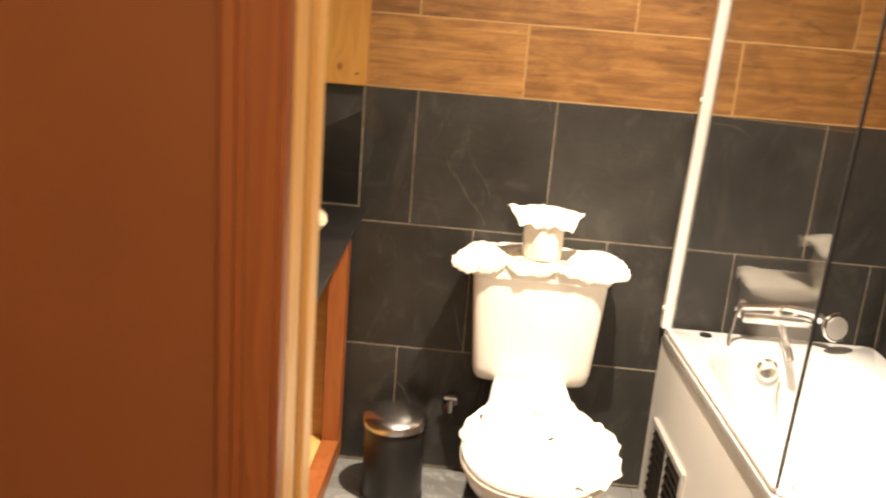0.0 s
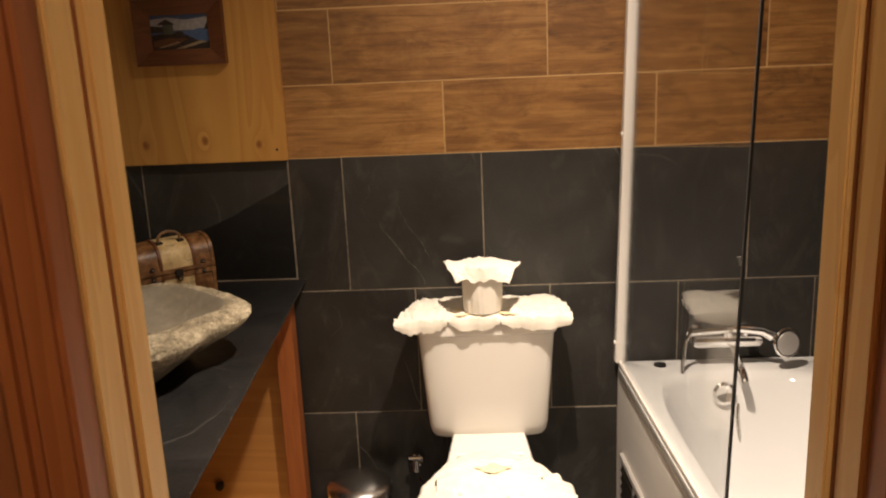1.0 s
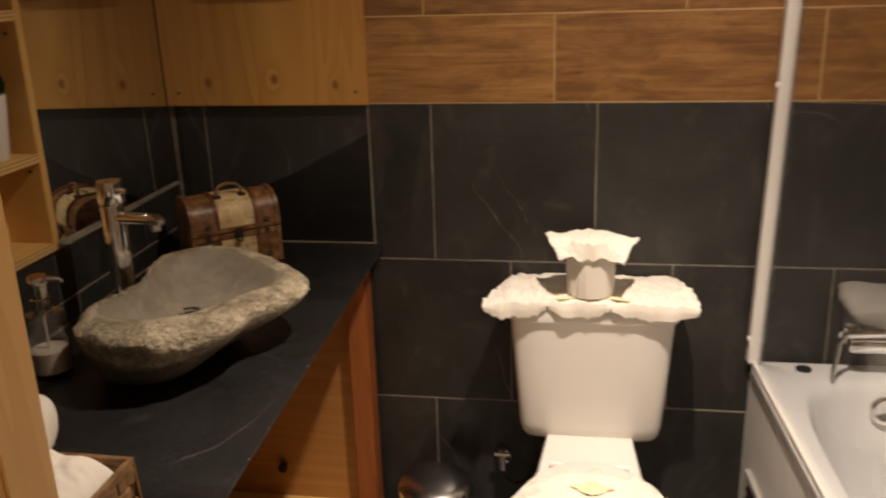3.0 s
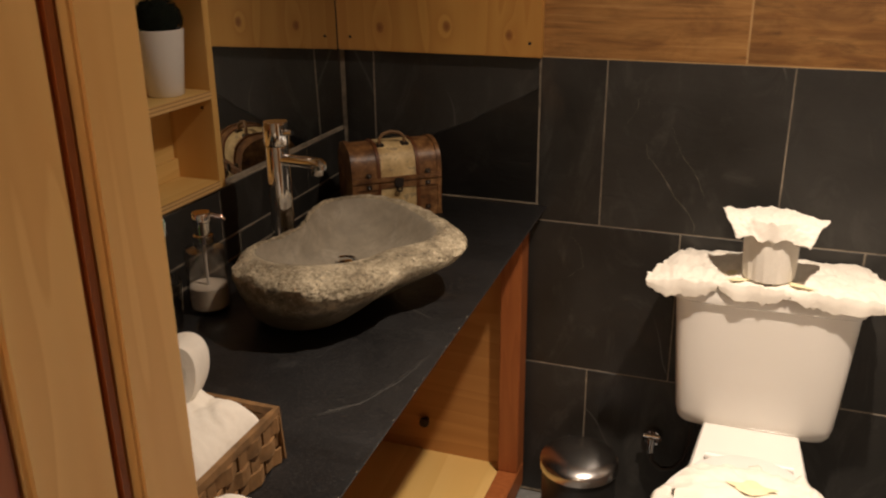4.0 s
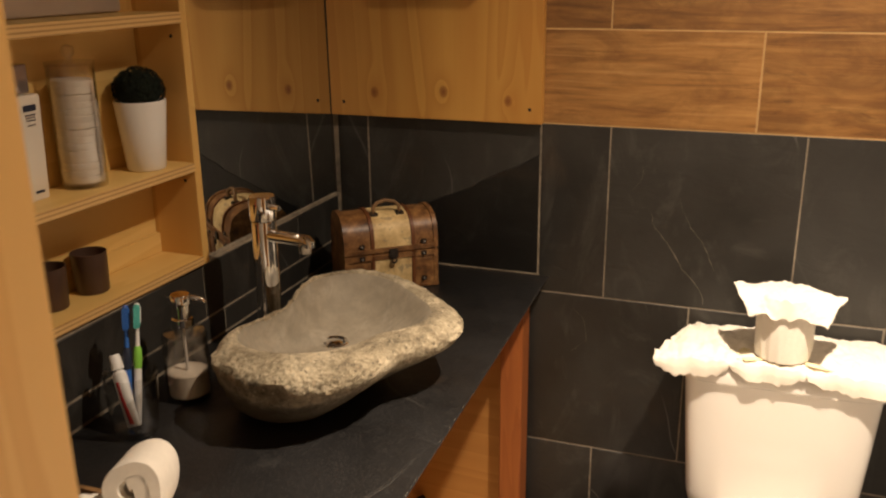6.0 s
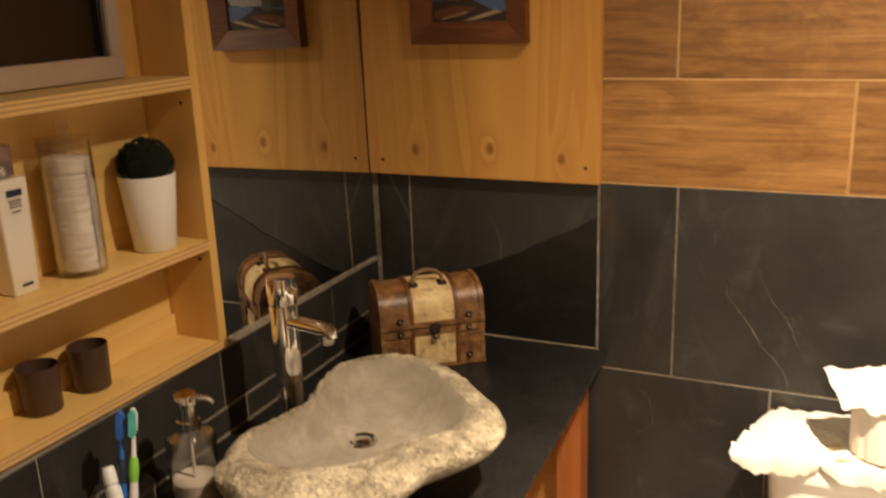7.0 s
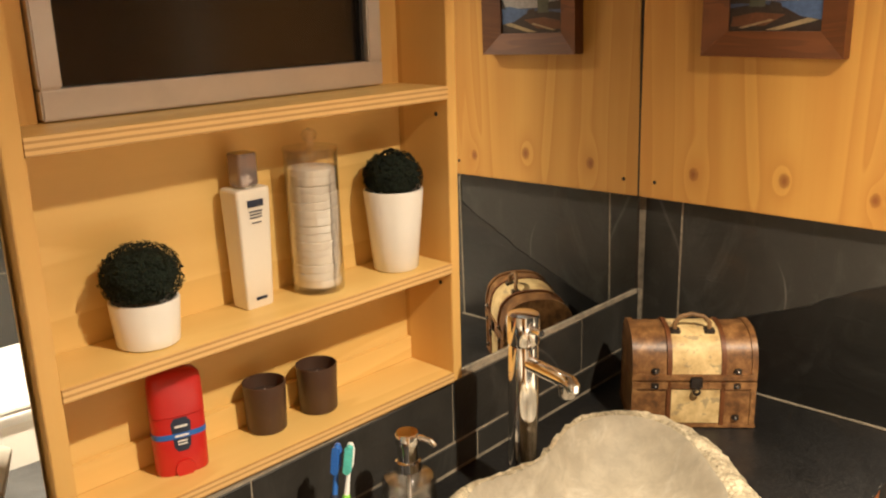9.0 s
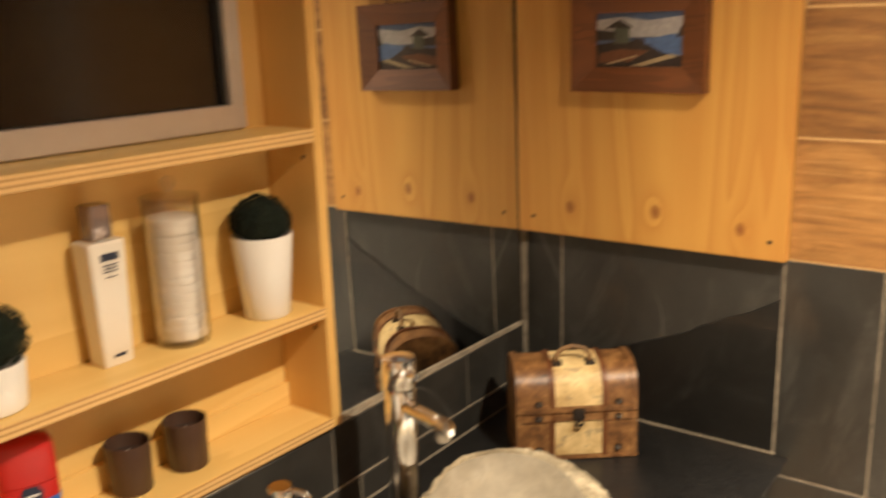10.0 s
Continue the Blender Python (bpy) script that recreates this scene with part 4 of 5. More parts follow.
def basket():
    x0, x1, y0, y1, h = -0.215, 0.032, 1.165, 1.402, 0.074
    k = thing("wicker_basket", "small woven brown wicker basket on the worktop, full of white towels", "basket", (0, 0, TOP))
    part("bottom", box((x0 + 0.004, y0 + 0.004, 0.0), (x1 - 0.004, y1 - 0.004, 0.006)), "wicker", k)
    per = []
    step = 0.029
    for (ax, ay), (bx, by) in (((x0, y0), (x1, y0)), ((x1, y0), (x1, y1)), ((x1, y1), (x0, y1)), ((x0, y1), (x0, y0))):
        L = math.hypot(bx - ax, by - ay)
        n = int(L / step)
        per += [(ax + (bx - ax) * i / n, ay + (by - ay) * i / n, (bx - ax) / L, (by - ay) / L) for i in range(n)]
    N = len(per)
    for row in range(3):
        pts = []
        for i in range(N * 4 + 1):
            j = (i // 4) % N
            u = (i % 4) / 4
            a, b = per[j], per[(j + 1) % N]
            x, y = a[0] + (b[0] - a[0]) * u, a[1] + (b[1] - a[1]) * u
            off = 0.0048 * math.cos(math.pi * (i / 4 + row)) + 0.0015 * noise.noise(Vector((i * 0.7, row * 3, 1)))
            pts.append((x + a[3] * off, y - a[2] * off, 0.013 + row * 0.0225 + 0.0012 * noise.noise(Vector((i * 0.31, row * 5, 8)))))
        bm = bmesh.new()
        strand(pts, 0.0106, 0.0017, bm)
        part("weave", bm, "wicker", k)
    for j, (x, y, dx, dy) in enumerate(per):
        part("stake", box((-0.0085, -0.0016, 0.004), (0.0085, 0.0016, h - 0.002)), "wicker", k).matrix_local = pose(x, y, 0, 0, (j * 37 % 11 - 5) * 0.9, math.degrees(math.atan2(dy, dx)))
    bm = bmesh.new()
    pts = [(a[0], a[1], h + 0.0010 * noise.noise(Vector((i * 0.8, 2, 0)))) for i, a in enumerate(per)] + [(per[0][0], per[0][1], h)]
    strand(pts, 0.0055, 0.0042, bm)
    part("rim", bm, "wicker", k, bevel=0.002)


basket()


def roll(name, label, cat, place, rz, r, length, tilt=0.0, group="", squash=0.85, wraps=2.0, th=0.0076):
    """A soft rolled towel with its spiral end, lying along its own x."""
    t = thing(name, label, cat, place, rz, group)
    bm = bmesh.new()
    turns, n = wraps, 90
    line = []
    for i in range(n + 1):
        u = i / n
        a = u * turns * 2 * math.pi + (radians(270) - turns * 2 * math.pi if wraps < 1.6 else 0.0)
        rr = r * (0.30 + 0.70 * u) if wraps < 1.6 else r * (0.16 + 0.84 * u)
        wob = 1 + 0.07 * math.sin(3 * a + 1) + 0.06 * noise.noise(Vector((rr * 60, u * 5, place[0] * 9)))
        line.append((rr * wob * math.cos(a), squash * rr * wob * math.sin(a), a))
    m, cols = 14, []
    for k in range(m + 1):
        x = (k / m - 0.5) * length
        edge = 1.0 if 0 < k < m else 0.75
        sway = 0.005 * noise.noise(Vector((x * 34, place[1] * 7, 0)))
        cols.append([[bm.verts.new((x, y + q * th * edge * math.cos(a) + sway, z + q * th * edge * math.sin(a) + sway)) for q in (1, -1)] for y, z, a in line])
    for c0, c1 in zip(cols, cols[1:]):
        for p, q, r2, s2 in zip(c0, c0[1:], c1, c1[1:]):
            bm.faces.new((p[0], q[0], s2[0], r2[0]))
            bm.faces.new((p[1], r2[1], s2[1], q[1]))
        for e in (0, -1):
            bm.faces.new((c0[e][0], c0[e][1], c1[e][1], c1[e][0]))
    for c in (cols[0], cols[-1]):
        for p, q in zip(c, c[1:]):
            bm.faces.new((p[0], p[1], q[1], q[0]))
    ob = part("towel_roll", bm, "cloth", t, smooth=True)
    ob.matrix_local = pose(0, 0, r * squash, 0, tilt, 0)
    return t


roll("rolled_towel", "white rolled hand towel on top of the basket", "towel", (-0.092, 1.372, TOP + 0.098), 118, 0.030, 0.110, 16, "towels in the basket", 1.15, 1.55, 0.0112)


def bundle():
    """A soft bundled towel: a rounded heap with a few folds."""
    t = thing("bundled_towel", "white bundled towel lying at the worktop edge", "towel", (0.105, 1.15, TOP), group="towels in the basket")
    bm = bmesh.new()
    bmesh.ops.create_icosphere(bm, subdivisions=5, radius=1.0)
    for v in bm.verts:
        p = v.co.copy()
        k = 1 + 0.05 * noise.fractal(p * 2.2, 1, 2, 4) + 0.025 * math.sin(9 * p.z + 3 * p.x + 2 * noise.noise(p * 2))
        v.co = Vector((p.x * 0.062 * k, p.y * 0.085 * k, 0.052 + max(-0.85, p.z) * 0.06 * k))
    part("cloth", bm, "cloth", t, smooth=True)


bundle()


def folded():
    t = thing("folded_towel", "white folded towel heaped in the wicker basket", "towel", (-0.088, 1.288, TOP + 0.016), group="towels in the basket")
    bm = bmesh.new()
    nx, ny, w, d = 60, 60, 0.222, 0.210
    grid = []
    for i in range(nx + 1):
        row = []
        for j in range(ny + 1):
            u, v = i / nx * 2 - 1, j / ny * 2 - 1
            edge = (1 - abs(u) ** 6) * (1 - abs(v) ** 6)
            z = 0.02 + 0.074 * edge ** 0.5 + 0.014 * max(0.0, v - 0.1) * edge + 0.013 * noise.fractal(Vector((u * 1.9, v * 1.9, 3)), 0.8, 2.1, 5) + 0.006 * math.sin(u * 5 + v * 3)
            row.append(bm.verts.new((u * w / 2, v * d / 2, z)))
        grid.append(row)
    for i in range(nx):
        for j in range(ny):
            bm.faces.new((grid[i][j], grid[i + 1][j], grid[i + 1][j + 1], grid[i][j + 1]))
    ob = part("cloth", bm, "cloth", t, smooth=True)
    md = ob.modifiers.new("thick", "SOLIDIFY")
    md.thickness = 0.012


folded()
roll("rolled_cloth", "small beige rolled face cloth in the basket", "cloth", (-0.052, 1.235, TOP + 0.078), 40, 0.018, 0.06, 0)

# ---- things on the shelves ----
S1, S2 = 1.2005, 1.0205


def bush(r, squash, seed, lift, low, count=4200):
    rng = random.Random(seed)
    bm = bmesh.new()
    bmesh.ops.create_icosphere(bm, subdivisions=2, radius=r * 0.86, matrix=Matrix.Translation((0, 0, lift)) @ Matrix.Diagonal((1, 1, squash, 1)))
    for _ in range(count):
        z = rng.uniform(low, 1)
        a = rng.uniform(0, 2 * math.pi)
        q = math.sqrt(max(0, 1 - z * z))
        d = Vector((q * math.cos(a), q * math.sin(a), z))
        c = Vector((d.x * r, d.y * r, d.z * r * squash + lift)) * 1.0
        fold = abs(noise.noise(d * 2.6 + Vector((seed, 0, 0)))) + 0.5 * abs(noise.noise(d * 5.5 + Vector((0, seed, 0))))
        c = Vector((0, 0, lift)) + (c - Vector((0, 0, lift))) * (0.90 + 0.22 * min(fold, 0.6))
        c -= d * rng.uniform(0, 0.004)
        t = d.orthogonal().normalized()
        t.rotate(Matrix.Rotation(rng.uniform(0, 6.28), 3, d))
        b = d.cross(t)
        s = rng.uniform(0.0014, 0.0028)
        v = [bm.verts.new(c + t * s * x + b * s * 0.55 * y + d * s * w) for x, y, w in ((-1, 0, -0.2), (0, -1, 0.35), (1, 0, 0.1), (0, 1, 0.35))]
        bm.faces.new(v)
    return bm


def pot(place, r0, r1, h, br, squash, seed, up, low, label):
    p = thing("potted_plant", label, "plant", place, group="plants on the shelf")
    part("pot", lathe([(0, 0), (r0 - 0.002, 0), (r0, 0.002), (r1, h - 0.002), (r1 - 0.001, h), (r1 - 0.004, h), (r1 - 0.005, h - 0.014), (0, h - 0.014)], 48), "ceramic", p, "white ceramic pot", smooth=True)
    part("foliage", bush(br, squash, seed, h + up, low), "leaf", p, "dark green trimmed ball of leaves")


pot((-0.474, 1.918, S1), 0.0335, 0.0445, 0.121, 0.044, 0.92, 3, 0.017, -0.35, "tall white pot with a dark green trimmed ball plant")
pot((-0.492, 1.517, S1), 0.037, 0.0415, 0.056, 0.049, 0.82, 5, 0.027, -0.62, "low white pot with a dark green trimmed ball plant")


def lotion():
    b = thing("lotion_bottle", "tall cream square lotion bottle with a smoky cap", "bottle", (-0.504, 1.679, S1))
    loops = []
    for z, w in ((0, 0.041), (0.002, 0.043), (0.155, 0.052), (0.158, 0.0515), (0.160, 0.048)):
        loops.append(rounded(0, 0, w * 0.8, w, 9, z, 40))
    part("body", loft(loops), "cream", b, smooth=True)
    part("neck", lathe([(0, 0.160), (0.011, 0.160), (0.011, 0.166), (0, 0.166)], 20), "white_ink", b)
    part("cap", loft([rounded(0, 0, w, w, 5, z, 32) for z, w in ((0.163, 0.028), (0.165, 0.030), (0.203, 0.030), (0.205, 0.028))]), "cap", b, "smoky translucent cap", smooth=True)
    part("label_block", box((0.0215, -0.012, 0.137), (0.0222, 0.012, 0.146)), "navy", b, "dark label bar")
    bars(b, "print_line", ((0, 0.131, 0.020, 0.0016), (0, 0.127, 0.018, 0.0013), (0, 0.123, 0.019, 0.0013), (0, 0.116, 0.015, 0.0013)), "navy", 0.0212, b)
    bars(b, "print_line", ((0.001, 0.013, 0.017, 0.004),), "navy", 0.0177, b)


lotion()


def cotton_jar():
    j = thing("cotton_jar", "clear acrylic jar stacked with white cotton pads", "jar", (-0.490, 1.780, S1))
    part("jar", lathe([(0, 0.0), (0.0355, 0.0), (0.0365, 0.003), (0.0365, 0.195), (0.0345, 0.195), (0.0345, 0.006), (0, 0.006)], 44), "acrylic", j, smooth=True)
    part("lid", lathe([(0, 0.1955), (0.0375, 0.1955), (0.0375, 0.200), (0.006, 0.201), (0.004, 0.206), (0.009, 0.211), (0.0105, 0.217), (0.008, 0.223), (0, 0.226)], 40), "acrylic", j, "clear lid with a ball knob", smooth=True)
    rng = random.Random(8)
    z = 0.007
    while z < 0.168:
        h = 0.0118
        part("cotton_pad", lathe([(0, 0), (0.0300, 0), (0.0318, 0.0012), (0.0325, h * 0.5), (0.0318, h - 0.0012), (0.0300, h), (0, h)], 28), "cotton", j, smooth=True).matrix_local = pose(rng.uniform(-0.0012, 0.0012), rng.uniform(-0.0014, 0.0014), z, rng.uniform(-1.5, 1.5), rng.uniform(-1.5, 1.5), 0)
        z += h - 0.0008
    part("paper_strip", box((0.0334, 0.002, 0.008), (0.0338, 0.0045, 0.166)), "alu", j, "grey paper strip")


cotton_jar()


def candle(place):
    c = thing("candle_glass", "small smoked dark brown candle glass on the lower shelf", "candle", place, group="candles on the shelf")
    part("glass", lathe([(0, 0), (0.0255, 0), (0.0272, 0.002), (0.0295, 0.069), (0.0280, 0.0695), (0.0265, 0.012), (0, 0.010)], 40), "frost", c, smooth=True)
    part("wax", lathe([(0, 0.011), (0.0260, 0.012), (0.0272, 0.050), (0, 0.0505)], 32), "candle", c, "dark wax", smooth=True)
    part("wick", tube([(0, 0, 0.050), (0.001, 0, 0.058)], 0.001, 6), "cotton", c)


candle((-0.499, 1.680, S2))
candle((-0.491, 1.766, S2))


def stick():
    d = thing("deodorant_stick", "red oval deodorant stick with a dark blue label", "deodorant", (-0.493, 1.542, S2), -18)
    prof = [(0, 0.034, 0.062), (0.003, 0.036, 0.065), (0.030, 0.036, 0.066), (0.078, 0.035, 0.067)]
    part("body", loft([rounded(0, 0, a, b, 3.0, z, 44) for z, a, b in prof]), "red", d, smooth=True)
    part("cap", loft([rounded(0, 0, a, b, 3.0, z, 44) for z, a, b in ((0.079, 0.0352, 0.0672), (0.120, 0.034, 0.066), (0.128, 0.032, 0.063), (0.133, 0.026, 0.054), (0.1365, 0.012, 0.03))]), "red", d, "glossy red cap", smooth=True)
    part("label", loft([rounded(0, 0, a, b, 3.0, z, 44) for z, a, b in ((0.032, 0.0364, 0.036), (0.038, 0.0366, 0.046), (0.070, 0.0366, 0.046), (0.077, 0.0362, 0.034))]), "navy", d, "dark label", smooth=True)
    part("band", loft([rounded(0, 0, a, b, 3.0, z, 44) for z, a, b in ((0.050, 0.0370, 0.0673), (0.057, 0.0370, 0.0673))]), "blue", d, "blue band", smooth=True)
    part("dial", lathe([(0, 0), (0.012, 0), (0.012, 0.006), (0, 0.006)], 24), "red", d, "red turning dial").matrix_local = pose(0.0145, 0, 0.008, 0, 90)
    bars(d, "print_line", ((0, 0.066, 0.016, 0.0026), (0, 0.0535, 0.017, 0.0024), (0, 0.046, 0.012, 0.0018), (0, 0.042, 0.012, 0.0016)), "white_ink", 0.0186, d)


stick()

# ---- toilet ----


def frill(cx, cy, w, d, z, drop, waves, seed, power=2.6, lift=0.004, rings=12, n=220, crumple=0.006, start=None, hang=0.75, fold=0.45):
    """A loose cloth cover with a gathered edge that hangs down and out."""
    rng = random.Random(seed)
    ph = [rng.uniform(0, 6.28) for _ in range(6)]
    if start is not None:
        ph[0] = start
    bm = bmesh.new()
    rows = []
    for j in range(rings + 1):
        u = j / rings
        row = []
        for i in range(n):
            a = 2 * math.pi * i / n
            c, s = math.cos(a), math.sin(a)
            ex = w / 2 * math.copysign(abs(c) ** (2 / power), c)
            ey = d / 2 * math.copysign(abs(s) ** (2 / power), s)
            ruff = (0.5 + 0.5 * math.sin(waves * a + ph[0])) ** 0.5
            wob = 1 + u ** 2 * (0.05 * (ruff - 0.6) + 0.012 * math.sin(round(2.3 * waves) * a + ph[1]) + 0.02 * math.sin(5 * a + ph[2]))
            k = u * wob
            out = max(0, u - 0.72) / 0.28
            zz = z + lift * math.sin(math.pi * min(1, u * 1.2)) + crumple * (noise.noise(Vector((ex * k * 22, ey * k * 22, seed))) + 0.5 * noise.noise(Vector((ex * k * 60, ey * k * 60, seed))))
            zz -= drop * out ** 1.3 * (hang - fold + fold * ruff) - 0.004 * out * math.sin(round(2.3 * waves) * a + ph[3])
            row.append(bm.verts.new((cx + ex * k, cy + ey * k, zz)) if j else None)
        rows.append(row)
    mid = bm.verts.new((cx, cy, z + lift * 0.3))
    for i in range(n):
        bm.faces.new((mid, rows[1][i], rows[1][(i + 1) % n]))
    for p, q in zip(rows[1:], rows[2:]):
        for i in range(n):
            bm.faces.new((p[i], q[i], q[(i + 1) % n], p[(i + 1) % n]))
    return bm


CX = 0.634


def toilet():
    t = thing("toilet", "white ceramic close-coupled toilet with a closed lid", "toilet", (CX, 0, 0))
    yb = 2.568

    def cloop(z, w, yf, power=7):
        d = yb - yf
        return rounded(0, yb - d / 2, w, d, power, z, 64)

    part("cistern", loft([cloop(0.382, 0.26, 2.46), cloop(0.384, 0.30, 2.438), cloop(0.391, 0.322, 2.427), cloop(0.405, 0.337, 2.419), cloop(0.430, 0.347, 2.414), cloop(0.58, 0.369, 2.404), cloop(0.712, 0.386, 2.396)]), "ceramic", t, "white glazed cistern", smooth=True)
    part("cistern_lid", loft([cloop(0.713, 0.392, 2.392), cloop(0.716, 0.399, 2.387), cloop(0.742, 0.403, 2.384), cloop(0.750, 0.397, 2.389), cloop(0.753, 0.36, 2.41)]), "ceramic", t, smooth=True)
    part("cistern_base", box((-0.085, 2.45, 0.36), (0.085, 2.56, 0.384)), "ceramic", t)

    def oval(z, w, y0, y1, power=2.3, sq=0.0):
        lp = []
        for x, y, zz in rounded(0, (y0 + y1) / 2, w, y1 - y0, power, z, 64):
            v = (y - y0) / (y1 - y0)
            lp.append((x * (1 - sq * v ** 3), y, zz))
        return lp

    part("pedestal", loft([oval(0.0, 0.22, 1.90, 2.40, 3), oval(0.02, 0.215, 1.905, 2.40, 3), oval(0.16, 0.20, 1.93, 2.41, 2.6), oval(0.26, 0.25, 1.87, 2.38, 2.4), oval(0.34, 0.34, 1.79, 2.31, 2.3), oval(0.385, 0.365, 1.765, 2.27, 2.3), oval(0.392, 0.34, 1.78, 2.26, 2.3)]), "ceramic", t, "white glazed pedestal bowl", smooth=True)
    part("deck", loft([[(-a, 2.20, z), (a, 2.20, z), (b, 2.46, z), (-b, 2.46, z)] for z, a, b in ((0.27, 0.09, 0.085), (0.36, 0.118, 0.098), (0.395, 0.124, 0.102), (0.402, 0.118, 0.098))]), "ceramic", t, "flat ceramic deck under the cistern", bevel=0.004)
    part("seat", loft([oval(0.393, 0.372, 1.757, 2.272, 2.4, 0.30), oval(0.396, 0.378, 1.752, 2.272, 2.4, 0.30), oval(0.408, 0.378, 1.752, 2.272, 2.4, 0.30), oval(0.412, 0.36, 1.765, 2.25, 2.4, 0.30)]), "white_plastic", t, "white plastic seat", smooth=True)
    part("lid", loft([oval(0.413, 0.368, 1.760, 2.272, 2.4, 0.30), oval(0.416, 0.374, 1.755, 2.272, 2.4, 0.30), oval(0.424, 0.370, 1.758, 2.272, 2.4, 0.30), oval(0.429, 0.32, 1.80, 2.24, 2.4, 0.30)]), "white_plastic", t, "white plastic closed lid", smooth=True)
    for x in (-0.07, 0.07):
        part("hinge", tube([(x - 0.02, 2.268, 0.412), (x + 0.02, 2.268, 0.412)], 0.010, 16), "white_plastic", t, smooth=True)


toilet()


def cover(name, label, bm, mt="cloth"):
    ob = tagged(part(name, bm, mt, smooth=True), label, "cover", group="cloth toilet covers")
    md = ob.modifiers.new("thick", "SOLIDIFY")
    md.thickness = 0.0025
    return ob


def cistern_cloth():
    """A loose cloth on the lid: three scallops hang over its front edge, and pointed ends stand out past its sides."""
    bm = bmesh.new()
    nu, nv, yb, yf = 190, 52, 2.574, 2.3815
    cusps = (0.379, 0.530, 0.676, 0.874)
    grid = []
    for i in range(nu + 1):
        u = i / nu
        col = []
        for j in range(nv + 1):
            v = j / nv
            flat = min(1.0, v / 0.72)
            y = yb + (yf - yb) * flat
            xl = 0.379 + max(0.0, y - 2.405) * 0.42
            xr = 0.874 - max(0.0, y - 2.470) * 0.35
            x = xl + (xr - xl) * u
            k = next(n for n in range(3) if x <= cusps[n + 1] + 1e-6)
            m = (x - cusps[k]) / (cusps[k + 1] - cusps[k])
            lobe = max(0.0, math.sin(math.pi * min(1, max(0, m)))) ** 0.45
            hang = max(0.0, v - 0.72) / 0.28
            past = max(0.0, abs(x - 0.632) - 0.195)
            fold = math.sin(46 * (x - 0.38) + 9 * noise.noise(Vector((x * 8, 1, 0))))
            z = 0.770 + 0.007 * math.sin(math.pi * flat) - 0.22 * past
            z += 0.007 * noise.noise(Vector((x * 24, y * 24, 3))) + 0.0045 * noise.noise(Vector((x * 62, y * 62, 6))) + 0.002 * noise.noise(Vector((x * 140, y * 140, 2)))
            z -= hang * (0.006 + 0.034 * lobe + 0.007 * noise.noise(Vector((x * 70, 3, 1))) + 0.002 * noise.noise(Vector((x * 150, 3, 1))))
            y -= 0.005 * math.sin(min(1.0, hang * 1.6) * math.pi / 2) + hang * 0.003 * fold
            z += past * (0.10 * math.sin(170 * y + 20 * x) + 0.14 * noise.noise(Vector((y * 60, x * 20, 2))))
            x += math.copysign(past, x - 0.632) * 0.3 * noise.noise(Vector((y * 45, 7, 0)))
            col.append(bm.verts.new((x, y, z)))
        grid.append(col)
    for p, q in zip(grid, grid[1:]):
        for j in range(nv):
            bm.faces.new((p[j], q[j], q[j + 1], p[j + 1]))
    return bm


cv = cover("cistern_cover", "white frilled cloth cover with yellow embroidery on the cistern", cistern_cloth())
for x, y, r in ((0.575, 2.395, 20), (0.695, 2.395, -25), (0.560, 2.44, 60)):
    part("embroidery", prism([(0.028 * math.cos(a) * (1 + 0.3 * math.sin(5 * a)), 0.008 * math.sin(a) * (1 + 0.3 * math.cos(3 * a))) for a in [i * 2 * math.pi / 20 for i in range(20)]], 0, 0.0006), "lace", cv, "yellow embroidered flower").matrix_local = pose(x, y, 0.7770, 0, 0, r)
seat = frill(0.648, 2.0, 0.392, 0.46, 0.440, 0.030, 11, 23, 2.3, 0.012, rings=28, n=320, crumple=0.010)
for v in seat.verts:
    back = max(0.0, v.co.y - 2.06) / 0.17
    v.co.x = 0.640 + (v.co.x - 0.640) * (1 - 0.24 * min(1.2, back) ** 1.5)
    for cx, cy in ((0.512, 2.195), (0.752, 2.215)):
        q = math.exp(-((v.co.x - cx) ** 2 + (v.co.y - cy) ** 2) / 0.0009)
        v.co += Vector((math.copysign(0.014, cx - 0.64), 0.022, 0.026)) * q
sc = cover("seat_cover", "white frilled cloth cover on the toilet lid", seat)
part("flounce", frill(0.628, 2.085, 0.270, 0.215, 0.459, 0.020, 7, 31, 2.3, 0.008, rings=16, n=200, crumple=0.007), "cloth", sc, "raised inner frill", smooth=True)
part("embroidery", prism([(0.04 * math.cos(a) * (1 + 0.3 * math.sin(5 * a)), 0.02 * math.sin(a) * (1 + 0.3 * math.cos(4 * a))) for a in [i * 2 * math.pi / 24 for i in range(24)]], 0, 0.0006), "lace", sc, "yellow embroidered flower").matrix_local = pose(0.640, 2.09, 0.4705)


